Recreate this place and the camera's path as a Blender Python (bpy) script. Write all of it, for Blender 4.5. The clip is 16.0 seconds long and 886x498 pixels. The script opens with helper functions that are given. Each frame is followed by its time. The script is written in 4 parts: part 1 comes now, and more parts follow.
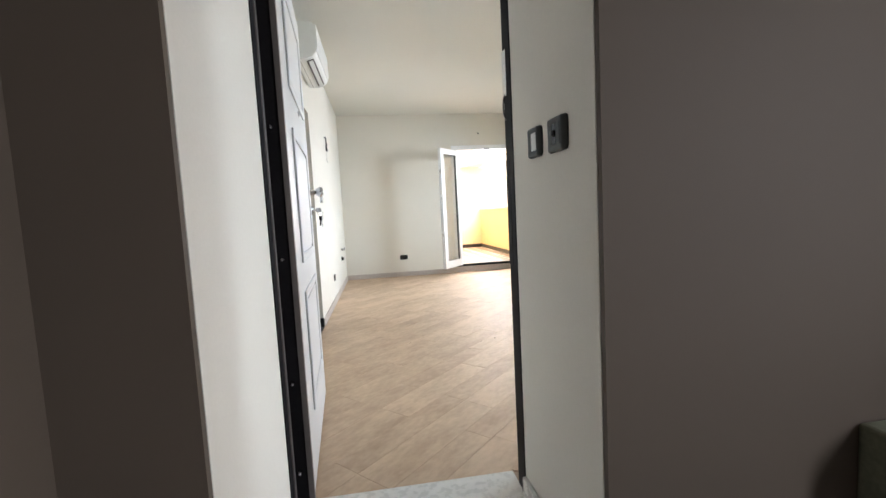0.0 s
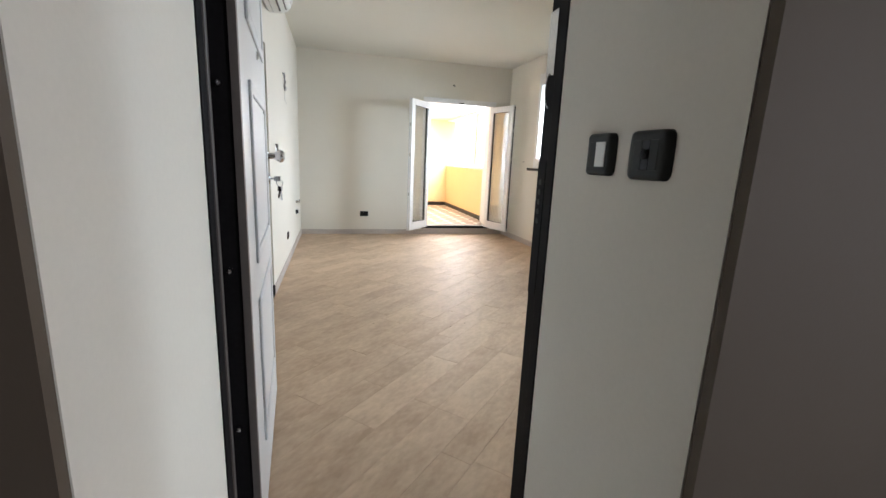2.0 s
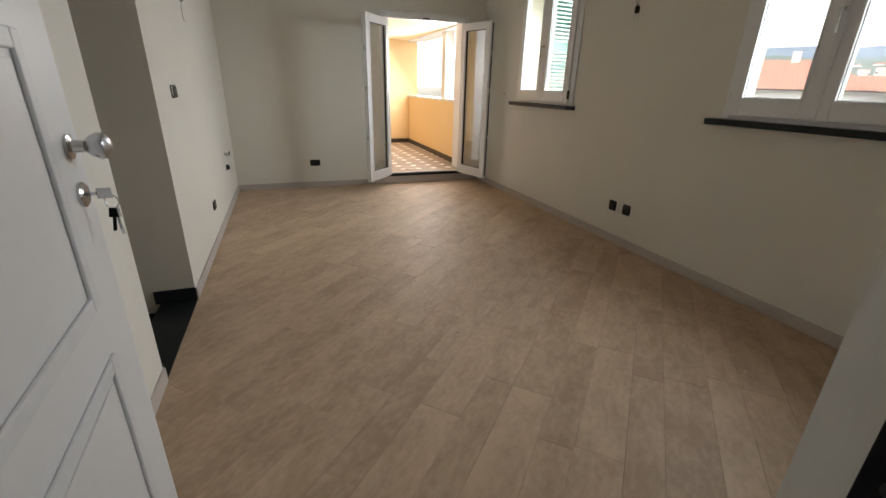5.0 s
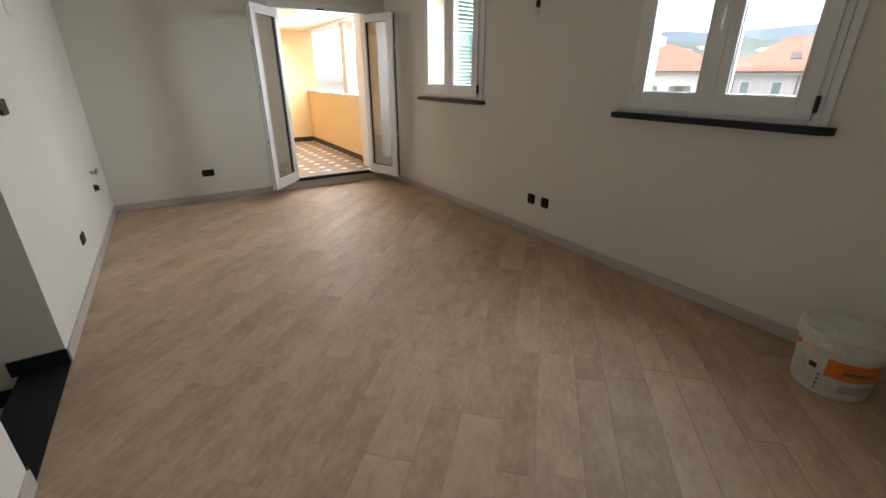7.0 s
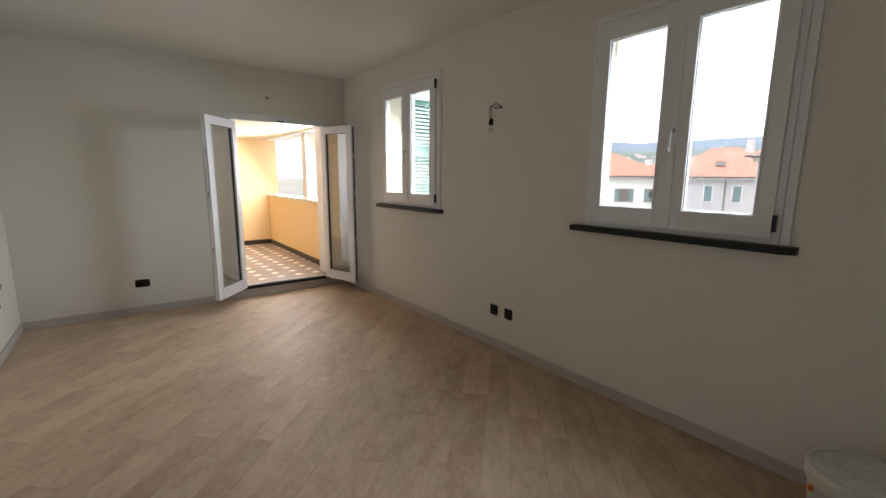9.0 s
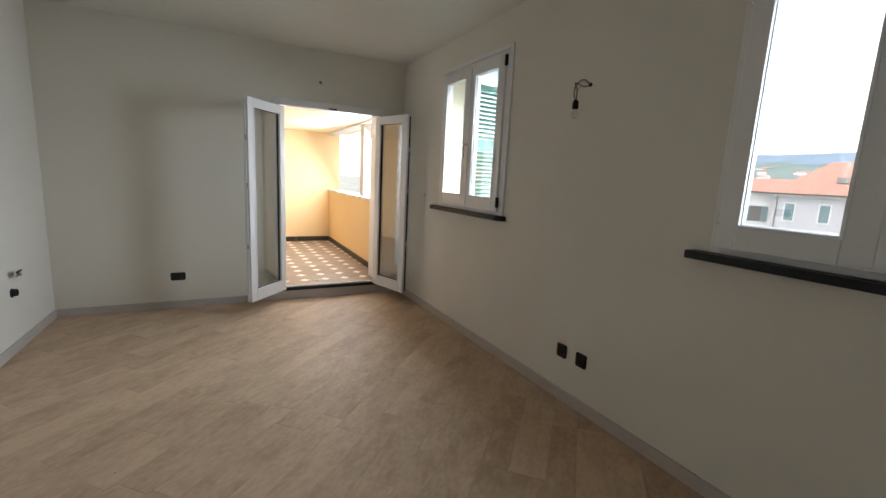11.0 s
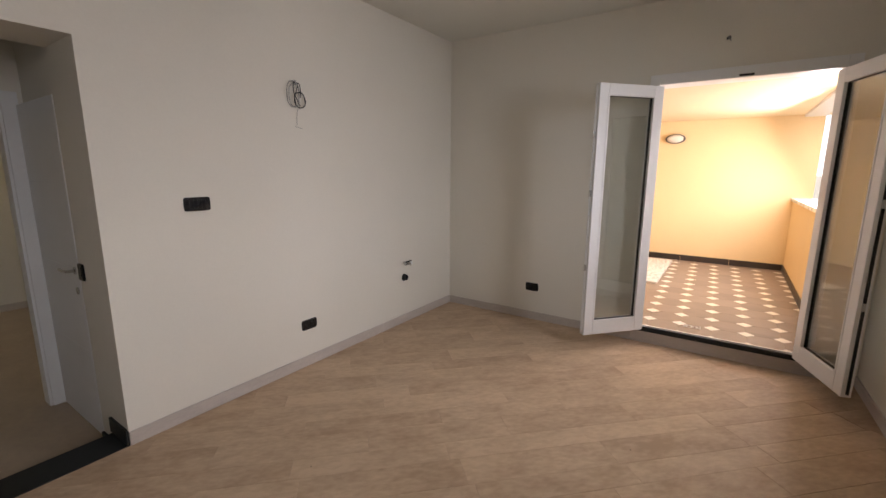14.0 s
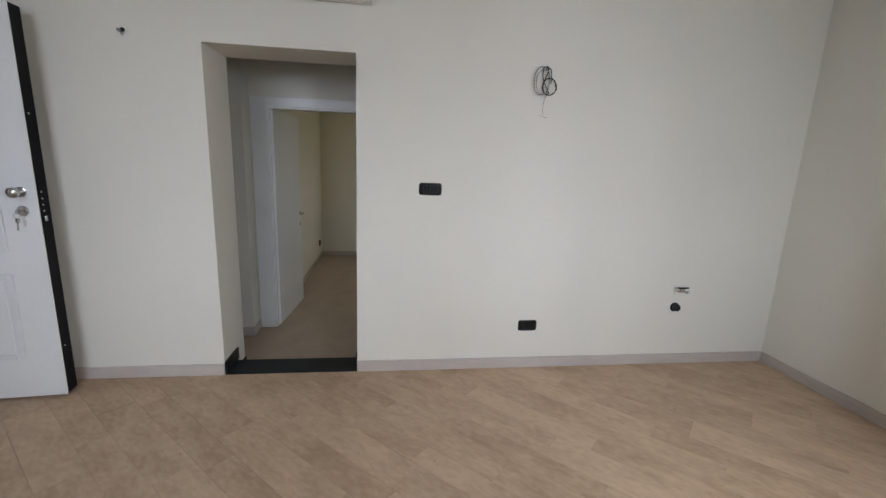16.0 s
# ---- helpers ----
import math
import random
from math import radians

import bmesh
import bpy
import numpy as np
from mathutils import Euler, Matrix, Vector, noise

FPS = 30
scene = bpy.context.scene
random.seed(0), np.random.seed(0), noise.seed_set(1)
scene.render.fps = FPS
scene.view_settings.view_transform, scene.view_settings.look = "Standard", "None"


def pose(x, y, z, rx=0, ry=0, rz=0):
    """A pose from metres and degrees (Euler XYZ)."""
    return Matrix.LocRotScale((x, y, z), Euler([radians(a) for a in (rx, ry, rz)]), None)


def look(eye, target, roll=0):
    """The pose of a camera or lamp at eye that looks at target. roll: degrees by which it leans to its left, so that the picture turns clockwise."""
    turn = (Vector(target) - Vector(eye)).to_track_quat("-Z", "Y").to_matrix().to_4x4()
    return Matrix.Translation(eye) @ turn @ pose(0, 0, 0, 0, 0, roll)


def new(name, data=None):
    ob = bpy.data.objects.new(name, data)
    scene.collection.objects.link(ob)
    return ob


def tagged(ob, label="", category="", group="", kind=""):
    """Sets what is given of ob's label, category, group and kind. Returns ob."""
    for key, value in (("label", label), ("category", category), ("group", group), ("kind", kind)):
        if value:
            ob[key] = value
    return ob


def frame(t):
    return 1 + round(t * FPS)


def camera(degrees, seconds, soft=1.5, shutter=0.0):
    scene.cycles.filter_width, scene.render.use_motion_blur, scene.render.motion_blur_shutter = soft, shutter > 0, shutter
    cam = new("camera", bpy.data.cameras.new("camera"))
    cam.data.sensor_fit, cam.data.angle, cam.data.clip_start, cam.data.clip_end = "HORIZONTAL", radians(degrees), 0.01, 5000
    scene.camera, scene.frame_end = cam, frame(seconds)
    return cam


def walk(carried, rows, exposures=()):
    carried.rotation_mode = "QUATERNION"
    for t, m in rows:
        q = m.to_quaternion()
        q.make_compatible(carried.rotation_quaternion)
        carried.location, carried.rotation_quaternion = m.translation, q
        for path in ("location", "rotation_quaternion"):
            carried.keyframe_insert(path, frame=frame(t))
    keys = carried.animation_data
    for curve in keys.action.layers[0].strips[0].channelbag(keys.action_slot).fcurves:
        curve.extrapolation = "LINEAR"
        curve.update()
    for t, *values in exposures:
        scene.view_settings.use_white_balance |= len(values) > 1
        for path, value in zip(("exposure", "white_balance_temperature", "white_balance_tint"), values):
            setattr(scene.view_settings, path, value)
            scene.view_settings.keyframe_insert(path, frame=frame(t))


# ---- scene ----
cam = camera(92.7, 16.0)
PATH = [
    (0, (0.159, -0.115, 1.058), (0.448, 1.857, 0.893), -3.0),
    (0.5, (0.16, -0.088, 1.055), (0.451, 1.883, 0.883), 2.3),
    (1, (0.135, 0.027, 1.052), (0.47, 1.987, 0.84), 2.5),
    (1.5, (0.073, 0.181, 1.153), (0.541, 2.089, 0.777), 2.4),
    (2, (0.073, 0.289, 1.227), (0.569, 2.184, 0.823), 2.5),
    (2.5, (0.154, 0.493, 1.266), (0.658, 2.355, 0.739), 2.1),
    (3, (0.188, 0.607, 1.356), (0.66, 2.446, 0.726), 1.4),
    (3.2, (0.186, 0.666, 1.351), (0.666, 2.5, 0.711), 1.5),
    (5.3, (0.229, 1.358, 1.365), (0.962, 3.056, 0.604), 1.4),
    (5.5, (0.236, 1.409, 1.388), (1.062, 3.04, 0.576), 1.0),
    (6, (0.238, 1.473, 1.36), (1.155, 2.919, 0.328), 0.0),
    (6.5, (0.246, 1.495, 1.338), (1.166, 2.879, 0.225), 0.6),
    (7, (0.258, 1.497, 1.437), (1.239, 3.064, 0.674), -0.0),
    (7.5, (0.274, 1.485, 1.494), (1.287, 3.139, 1.005), -0.4),
    (8, (0.312, 1.501, 1.509), (1.315, 3.191, 1.138), -0.4),
    (8.2, (0.357, 1.53, 1.516), (1.451, 3.164, 1.152), -0.2),
    (10.3, (0.75, 2.054, 1.49), (1.956, 3.616, 1.162), 0.6),
    (10.5, (0.826, 2.102, 1.482), (1.933, 3.734, 1.152), 0.6),
    (11, (1.018, 2.298, 1.47), (1.923, 4.052, 1.141), 2.9),
    (11.5, (1.244, 2.44, 1.474), (1.722, 4.352, 1.136), 1.5),
    (12, (1.47, 2.554, 1.489), (1.535, 4.521, 1.136), 2.3),
    (12.5, (1.658, 2.77, 1.47), (1.636, 4.738, 1.114), 2.4),
    (13, (1.761, 2.968, 1.493), (1.368, 4.896, 1.136), 1.6),
    (13.5, (1.955, 3.171, 1.489), (1.129, 4.955, 1.122), 1.4),
    (14, (2.118, 3.395, 1.479), (1.014, 5.023, 1.116), 0.3),
    (14.5, (2.213, 3.663, 1.482), (0.871, 5.102, 1.122), 1.0),
    (15, (2.332, 3.914, 1.485), (0.673, 4.971, 1.123), 0.7),
    (15.5, (2.414, 4.136, 1.485), (0.565, 4.793, 1.098), 0.5),
    (16, (2.329, 4.354, 1.47), (0.389, 4.616, 1.06), 2.2),
]
EXPOSURES = [(0.0, 3.6, 6200, 12), (1.2, 3.48, 6200, 12), (2.0, 3.2, 6200, 12), (3.0, 2.93, 6300, 13), (5.5, 2.05, 6900, 14), (6.0, 2.2, 6700, 13), (6.5, 2.58, 6200, 12), (7.0, 2.2, 6600, 14), (8.0, 2.1, 6600, 16), (11.0, 2.08, 6300, 12), (11.5, 2.14, 6300, 13), (12.5, 2.43, 6300, 16), (13.0, 2.2, 6700, 21), (14.0, 2.02, 7100, 24), (14.5, 1.96, 7100, 25), (15.5, 2.36, 6500, 18), (16.0, 2.45, 6200, 16)]
walk(cam, [(t, look(eye, target, roll)) for t, eye, target, roll in PATH], EXPOSURES)

# ---- world and light ----
SUN_EL, SUN_AZ = 52.0, 262.0
world = bpy.data.worlds.new("world")
scene.world = world
world.use_nodes = True
wn, wl = world.node_tree.nodes, world.node_tree.links
wn.clear()
sky = wn.new("ShaderNodeTexSky")
sky.sky_type, sky.sun_disc = "NISHITA", False
sky.sun_elevation, sky.sun_rotation = radians(SUN_EL), radians(SUN_AZ)
sky.air_density, sky.dust_density, sky.ozone_density = 1.0, 2.5, 1.0
cloud_noise = wn.new("ShaderNodeTexNoise")
cloud_noise.inputs["Scale"].default_value = 2.2
cloud_noise.inputs["Detail"].default_value = 6.0
cloud_map = wn.new("ShaderNodeMapping")
cloud_map.inputs["Scale"].default_value = (1.0, 1.0, 2.6)
wc = wn.new("ShaderNodeTexCoord")
wl.new(wc.outputs["Generated"], cloud_map.inputs["Vector"])
wl.new(cloud_map.outputs["Vector"], cloud_noise.inputs["Vector"])
cloud_ramp = wn.new("ShaderNodeValToRGB")
cloud_ramp.color_ramp.elements[0].position, cloud_ramp.color_ramp.elements[1].position = 0.34, 0.54
wl.new(cloud_noise.outputs["Fac"], cloud_ramp.inputs["Fac"])
cloud_mix = wn.new("ShaderNodeMixRGB")
cloud_mix.inputs["Color2"].default_value = (14.0, 14.0, 14.0, 1.0)
wl.new(cloud_ramp.outputs["Color"], cloud_mix.inputs["Fac"])
wl.new(sky.outputs["Color"], cloud_mix.inputs["Color1"])
wbg = wn.new("ShaderNodeBackground")
wbg.inputs["Strength"].default_value = 0.075
wl.new(cloud_mix.outputs["Color"], wbg.inputs["Color"])
wout = wn.new("ShaderNodeOutputWorld")
wl.new(wbg.outputs["Background"], wout.inputs["Surface"])

sun_data = bpy.data.lights.new("sun", "SUN")
sun_data.energy, sun_data.angle, sun_data.color = 0.5, radians(8), (1.0, 0.95, 0.87)
sun = new("sun", sun_data)
az, el = radians(SUN_AZ), radians(SUN_EL)
toward = Vector((math.sin(az) * math.cos(el), math.cos(az) * math.cos(el), math.sin(el)))
sun.matrix_world = look((0, 0, 30), Vector((0, 0, 30)) - toward)


def sky_lamp(name, m, w, h, power, color=(0.91, 0.965, 1.0), spread=180):
    """An area lamp in an opening, standing in for the sky's light."""
    d = bpy.data.lights.new(name, "AREA")
    d.shape, d.size, d.size_y, d.energy, d.color, d.spread = "RECTANGLE", w, h, power, color, radians(spread)
    ob = new(name, d)
    ob.matrix_world = m
    return ob


sky_lamp("skylight_loggia", look((3.02, 8.95, 1.68), (1.0, 8.6, 0.6)), 2.3, 0.98, 24.5, (0.97, 0.98, 1.0))
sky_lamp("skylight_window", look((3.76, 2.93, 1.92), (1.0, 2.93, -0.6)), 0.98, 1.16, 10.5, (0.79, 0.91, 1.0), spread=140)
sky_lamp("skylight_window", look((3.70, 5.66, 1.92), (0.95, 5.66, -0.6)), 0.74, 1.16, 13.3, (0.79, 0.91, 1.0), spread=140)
sky_lamp("skylight_bedroom", look((-3.3, 5.78, 1.45), (-3.2, 3.2, 0.7)), 0.6, 0.9, 0.45, (1.0, 0.96, 0.45))
# added fill lamp for landing and reveals, set in an invented window hole
sky_lamp("stair_fill_lamp", look((2.78, -1.0, 1.5), (0.0, 0.6, 1.2)), 0.62, 1.15, 4.7, (0.97, 0.97, 1.0))


# ---- materials ----
def material(name, color, rough=0.6, var=0.08, scale=6.0, fine=60.0, bump=0.1, metal=0.0, stretch=(1, 1, 1), dirt=None, per_object=0.0, spec=0.5):
    """A surface with broad and fine variation of colour, fine relief and, where given, per-object differences."""
    m = bpy.data.materials.new(name)
    m.use_nodes = True
    nt = m.node_tree
    N, L = nt.nodes, nt.links
    bsdf = N["Principled BSDF"]
    bsdf.inputs["Metallic"].default_value = metal
    bsdf.inputs["Specular IOR Level"].default_value = spec
    tc = N.new("ShaderNodeTexCoord")
    mp = N.new("ShaderNodeMapping")
    mp.inputs["Scale"].default_value = stretch
    L.new(tc.outputs["Object"], mp.inputs["Vector"])
    vec = mp.outputs["Vector"]
    if per_object:
        info = N.new("ShaderNodeObjectInfo")
        shift = N.new("ShaderNodeVectorMath")
        shift.operation = "MULTIPLY_ADD"
        spread = N.new("ShaderNodeCombineXYZ")
        mul = N.new("ShaderNodeMath")
        mul.operation = "MULTIPLY"
        mul.inputs[1].default_value = 37.0
        L.new(info.outputs["Random"], mul.inputs[0])
        for k in range(3):
            L.new(mul.outputs[0], spread.inputs[k])
        add = N.new("ShaderNodeVectorMath")
        L.new(vec, add.inputs[0])
        L.new(spread.outputs[0], add.inputs[1])
        vec = add.outputs[0]
    big, small = N.new("ShaderNodeTexNoise"), N.new("ShaderNodeTexNoise")
    for n, s, d in ((big, scale, 4.0), (small, fine, 6.0)):
        n.inputs["Scale"].default_value, n.inputs["Detail"].default_value = s, d
        L.new(vec, n.inputs["Vector"])
    both = N.new("ShaderNodeMath")
    both.operation = "MULTIPLY_ADD"
    both.inputs[1].default_value = 0.45
    L.new(small.outputs["Fac"], both.inputs[0])
    half = N.new("ShaderNodeMath")
    half.operation = "MULTIPLY"
    half.inputs[1].default_value = 0.55
    L.new(big.outputs["Fac"], half.inputs[0])
    L.new(half.outputs[0], both.inputs[2])
    fac = both.outputs[0]
    if per_object:
        tint = N.new("ShaderNodeMath")
        tint.operation = "MULTIPLY_ADD"
        tint.inputs[1].default_value = per_object
        L.new(info.outputs["Random"], tint.inputs[0])
        off = N.new("ShaderNodeMath")
        off.operation = "SUBTRACT"
        off.inputs[1].default_value = per_object / 2
        L.new(fac, off.inputs[0])
        L.new(off.outputs[0], tint.inputs[2])
        fac = tint.outputs[0]
    ramp = N.new("ShaderNodeValToRGB")
    lo = [max(0.0, c * (1 - var)) for c in color] if dirt is None else list(dirt)
    hi = [min(1.0, c * (1 + var)) for c in color]
    ramp.color_ramp.elements[0].position, ramp.color_ramp.elements[1].position = 0.32, 0.66
    ramp.color_ramp.elements[0].color, ramp.color_ramp.elements[1].color = (*lo, 1), (*hi, 1)
    L.new(fac, ramp.inputs["Fac"])
    L.new(ramp.outputs["Color"], bsdf.inputs["Base Color"])
    rr = N.new("ShaderNodeMapRange")
    rr.inputs["To Min"].default_value, rr.inputs["To Max"].default_value = max(0.02, rough - 0.08), min(1.0, rough + 0.08)
    L.new(small.outputs["Fac"], rr.inputs["Value"])
    L.new(rr.outputs["Result"], bsdf.inputs["Roughness"])
    if bump:
        bp = N.new("ShaderNodeBump")
        bp.inputs["Strength"].default_value, bp.inputs["Distance"].default_value = bump, 0.004
        L.new(fac, bp.inputs["Height"])
        L.new(bp.outputs["Normal"], bsdf.inputs["Normal"])
    return m


def glass_material(name, tint=(0.955, 0.98, 0.97)):
    m = bpy.data.materials.new(name)
    m.use_nodes = True
    N, L = m.node_tree.nodes, m.node_tree.links
    N.clear()
    out, mix, clear, gloss, fr, grade = (N.new("ShaderNode" + k) for k in ("OutputMaterial", "MixShader", "BsdfTransparent", "BsdfGlossy", "LayerWeight", "ValToRGB"))
    clear.inputs["Color"].default_value = (*tint, 1)
    gloss.inputs["Roughness"].default_value = 0.02
    fr.inputs["Blend"].default_value = 0.5
    for k, (at, val) in enumerate(((0.0, 0.13), (0.55, 0.18), (0.8, 0.38), (1.0, 0.88))):
        e = grade.color_ramp.elements[k] if k < 1 else grade.color_ramp.elements.new(at) if k < 3 else grade.color_ramp.elements[-1]
        e.position, e.color = at, (val, val, val, 1)
    L.new(fr.outputs["Facing"], grade.inputs["Fac"])
    L.new(grade.outputs["Color"], mix.inputs[0])
    L.new(clear.outputs[0], mix.inputs[1])
    L.new(gloss.outputs[0], mix.inputs[2])
    L.new(mix.outputs[0], out.inputs["Surface"])
    return m


PLASTER = material("white_plaster", (0.755, 0.72, 0.645), 0.85, 0.025, 1.6, 90.0, 0.12)
CEILING = material("ceiling_paint", (0.74, 0.73, 0.67), 0.9, 0.02, 1.2, 70.0, 0.08)
STAIR_GREY = material("grey_brown_stair_paint", (0.098, 0.075, 0.055), 0.75, 0.05, 1.5, 120.0, 0.15)
STAIR_FLOOR = material("stair_marble", (0.5, 0.5, 0.47), 0.3, 0.2, 5.0, 40.0, 0.02)
WHITE_MARBLE = material("white_veined_marble", (0.72, 0.71, 0.68), 0.28, 0.12, 7.0, 30.0, 0.02)
GREEN_STONE = material("dark_green_stone", (0.19, 0.20, 0.14), 0.4, 0.35, 9.0, 60.0, 0.05)
PLANK = material("beige_wood_look_tile", (0.57, 0.415, 0.285), 0.52, 0.06, 2.6, 12.0, 0.06, stretch=(1.7, 3.4, 3.4), dirt=(0.41, 0.283, 0.185), per_object=0.17, spec=0.34)
HALL_PLANK = material("hall_wood_look_tile", (0.46, 0.36, 0.26), 0.5, 0.06, 2.5, 12.0, 0.05, stretch=(1.5, 2.2, 2.2), dirt=(0.40, 0.31, 0.23), spec=0.35)
GROUT = material("beige_grout", (0.40, 0.305, 0.225), 0.9, 0.15, 8.0, 90.0, 0.1)
SKIRT = material("grey_beige_skirting_tile", (0.52, 0.46, 0.42), 0.45, 0.10, 4.0, 30.0, 0.05, stretch=(1, 1, 4))
SLATE = material("black_slate", (0.014, 0.016, 0.017), 0.42, 0.3, 6.0, 70.0, 0.12, spec=0.25)
SLATE_EDGE = material("grey_slate_top", (0.06, 0.062, 0.068), 0.5, 0.25, 6.0, 70.0, 0.12)
PVC = material("white_lacquered_frame", (0.80, 0.80, 0.80), 0.32, 0.02, 3.0, 40.0, 0.02)
DOOR_WHITE = material("white_door_panel", (0.78, 0.78, 0.785), 0.38, 0.02, 3.0, 50.0, 0.03)
MOULD = material("grey_white_moulding", (0.74, 0.745, 0.755), 0.4, 0.04, 4.0, 50.0, 0.03)
BLACK_STEEL = material("black_painted_steel", (0.010, 0.009, 0.010), 0.6, 0.3, 6.0, 90.0, 0.04, spec=0.1)
BROWN_STEEL = material("brown_grey_steel_edge", (0.10, 0.085, 0.08), 0.42, 0.15, 6.0, 90.0, 0.04)
CHROME = material("satin_chrome", (0.62, 0.62, 0.62), 0.24, 0.05, 12.0, 120.0, 0.02, metal=1.0)
BLACK_PLASTIC = material("black_switch_plastic", (0.010, 0.010, 0.011), 0.18, 0.2, 10.0, 150.0, 0.02, spec=0.35)
GREY_PLASTIC = material("dark_grey_plate_plastic", (0.011, 0.013, 0.012), 0.34, 0.2, 10.0, 150.0, 0.03, spec=0.35)
WHITE_PLASTIC = material("white_plastic", (0.80, 0.80, 0.78), 0.35, 0.03, 6.0, 80.0, 0.03)
RUBBER = material("black_gasket", (0.012, 0.012, 0.012), 0.6, 0.2, 10.0, 90.0, 0.03)
CABLE_BLACK = material("black_cable", (0.015, 0.015, 0.016), 0.5, 0.2, 20.0, 90.0, 0.02)
CABLE_GREY = material("grey_cable", (0.30, 0.29, 0.28), 0.5, 0.15, 20.0, 90.0, 0.02)
YELLOW = material("yellow_loggia_paint", (0.86, 0.65, 0.37), 0.85, 0.03, 1.4, 80.0, 0.14)
YELLOW_PALE = material("pale_cream_loggia_ceiling", (0.85, 0.70, 0.47), 0.9, 0.03, 1.4, 80.0, 0.1)
TILE_BROWN = material("grey_brown_cement_tile", (0.27, 0.205, 0.155), 0.5, 0.14, 5.0, 60.0, 0.05, per_object=0.25)
TILE_WHITE = material("cream_diamond_tile", (0.82, 0.77, 0.69), 0.45, 0.06, 5.0, 60.0, 0.04, per_object=0.2)
TILE_SKIRT = material("dark_brown_skirting_tile", (0.045, 0.035, 0.03), 0.4, 0.2, 5.0, 50.0, 0.05, per_object=0.2)
BUCKET_WHITE = material("stained_white_bucket_plastic", (0.70, 0.685, 0.64), 0.45, 0.1, 7.0, 60.0, 0.05, dirt=(0.52, 0.49, 0.43))
ORANGE = material("orange_label_print", (0.72, 0.19, 0.025), 0.45, 0.1, 12.0, 70.0, 0.02)
PRINT_GREY = material("grey_label_print", (0.42, 0.43, 0.44), 0.5, 0.15, 15.0, 90.0, 0.02)
PRINT_BROWN = material("brown_label_print", (0.22, 0.12, 0.07), 0.5, 0.2, 40.0, 150.0, 0.02)
PRINT_DARK = material("black_label_print", (0.03, 0.03, 0.03), 0.5, 0.2, 15.0, 90.0, 0.02)
GREEN_SHUTTER = material("green_shutter_paint", (0.10, 0.33, 0.28), 0.5, 0.12, 5.0, 60.0, 0.05)
FAR_SHUTTER = material("grey_green_shutter_paint", (0.12, 0.18, 0.20), 0.6, 0.12, 5.0, 60.0, 0.05)
HOUSE_CREAM = material("cream_house_render", (0.66, 0.60, 0.47), 0.9, 0.06, 0.5, 8.0, 0.2)
HOUSE_WHITE = material("white_house_render", (0.62, 0.61, 0.60), 0.9, 0.06, 0.5, 8.0, 0.2)
ROOF_TILE = material("terracotta_roof_tile", (0.47, 0.20, 0.15), 0.85, 0.25, 1.2, 14.0, 0.5, dirt=(0.34, 0.165, 0.13))
# lilac-grey taken from a pale facade in shade; the shade is in the colour
HOUSE_SHADE_LILAC = material("shade_tinted_lilac_render", (0.42, 0.405, 0.43), 0.9, 0.05, 0.5, 8.0, 0.2)
# distance haze is mixed into both hill colours, bluer on the far ridge
HILL = material("haze_tinted_wooded_hill", (0.10, 0.135, 0.125), 0.95, 0.35, 0.012, 0.12, 0.0)
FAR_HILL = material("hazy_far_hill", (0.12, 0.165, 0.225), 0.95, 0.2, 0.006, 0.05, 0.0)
GROUND = material("town_ground", (0.16, 0.16, 0.13), 0.95, 0.3, 0.05, 0.8, 0.1)
GLASS = glass_material("window_glass")
BULB_GLASS = glass_material("bulb_glass", (0.95, 0.95, 0.92))
FROSTED = material("frosted_lamp_glass", (0.82, 0.80, 0.74), 0.3, 0.03, 8.0, 80.0, 0.02)
DEBRIS = material("dark_debris", (0.06, 0.045, 0.035), 0.8, 0.3, 60.0, 200.0, 0.1)


# ---- building blocks ----
def box(bm, x0, x1, y0, y1, z0, z1, bevel=0.0, m=None):
    """Adds a box to bm, its edges rounded by bevel."""
    vs = [bm.verts.new((x, y, z)) for z in (z0, z1) for x, y in ((x0, y0), (x1, y0), (x1, y1), (x0, y1))]
    faces = [bm.faces.new([vs[i] for i in q]) for q in ((3, 2, 1, 0), (4, 5, 6, 7), (0, 1, 5, 4), (1, 2, 6, 5), (2, 3, 7, 6), (3, 0, 4, 7))]
    if bevel:
        edges = list({e for f in faces for e in f.edges})
        r = bmesh.ops.bevel(bm, geom=edges, offset=bevel, segments=2, profile=0.5, affect="EDGES")
        vs = list({v for f in r["faces"] for v in f.verts} | {v for v in vs if v.is_valid})
    if m is not None:
        bmesh.ops.transform(bm, matrix=m, verts=vs)
    return bm


def boxes(*rows, bevel=0.0):
    bm = bmesh.new()
    for r in rows:
        box(bm, *r, bevel=bevel)
    return bm


def prism(bm, pts, z0, z1):
    """Adds an upright prism over the outline pts (counter-clockwise)."""
    lo, hi = [bm.verts.new((x, y, z0)) for x, y in pts], [bm.verts.new((x, y, z1)) for x, y in pts]
    bm.faces.new(lo[::-1]), bm.faces.new(hi)
    for i in range(len(pts)):
        j = (i + 1) % len(pts)
        bm.faces.new((lo[i], lo[j], hi[j], hi[i]))
    return bm


def cylinder(bm, r0, r1, length, m=Matrix(), segments=24, bevel=0.0):
    r = bmesh.ops.create_cone(bm, cap_ends=True, segments=segments, radius1=r0, radius2=r1, depth=length, matrix=m)
    if bevel:
        edges = list({e for v in r["verts"] for e in v.link_edges if any(len(f.verts) > 4 for f in e.link_faces)})
        bmesh.ops.bevel(bm, geom=edges, offset=bevel, segments=2, profile=0.5, affect="EDGES")
    return bm


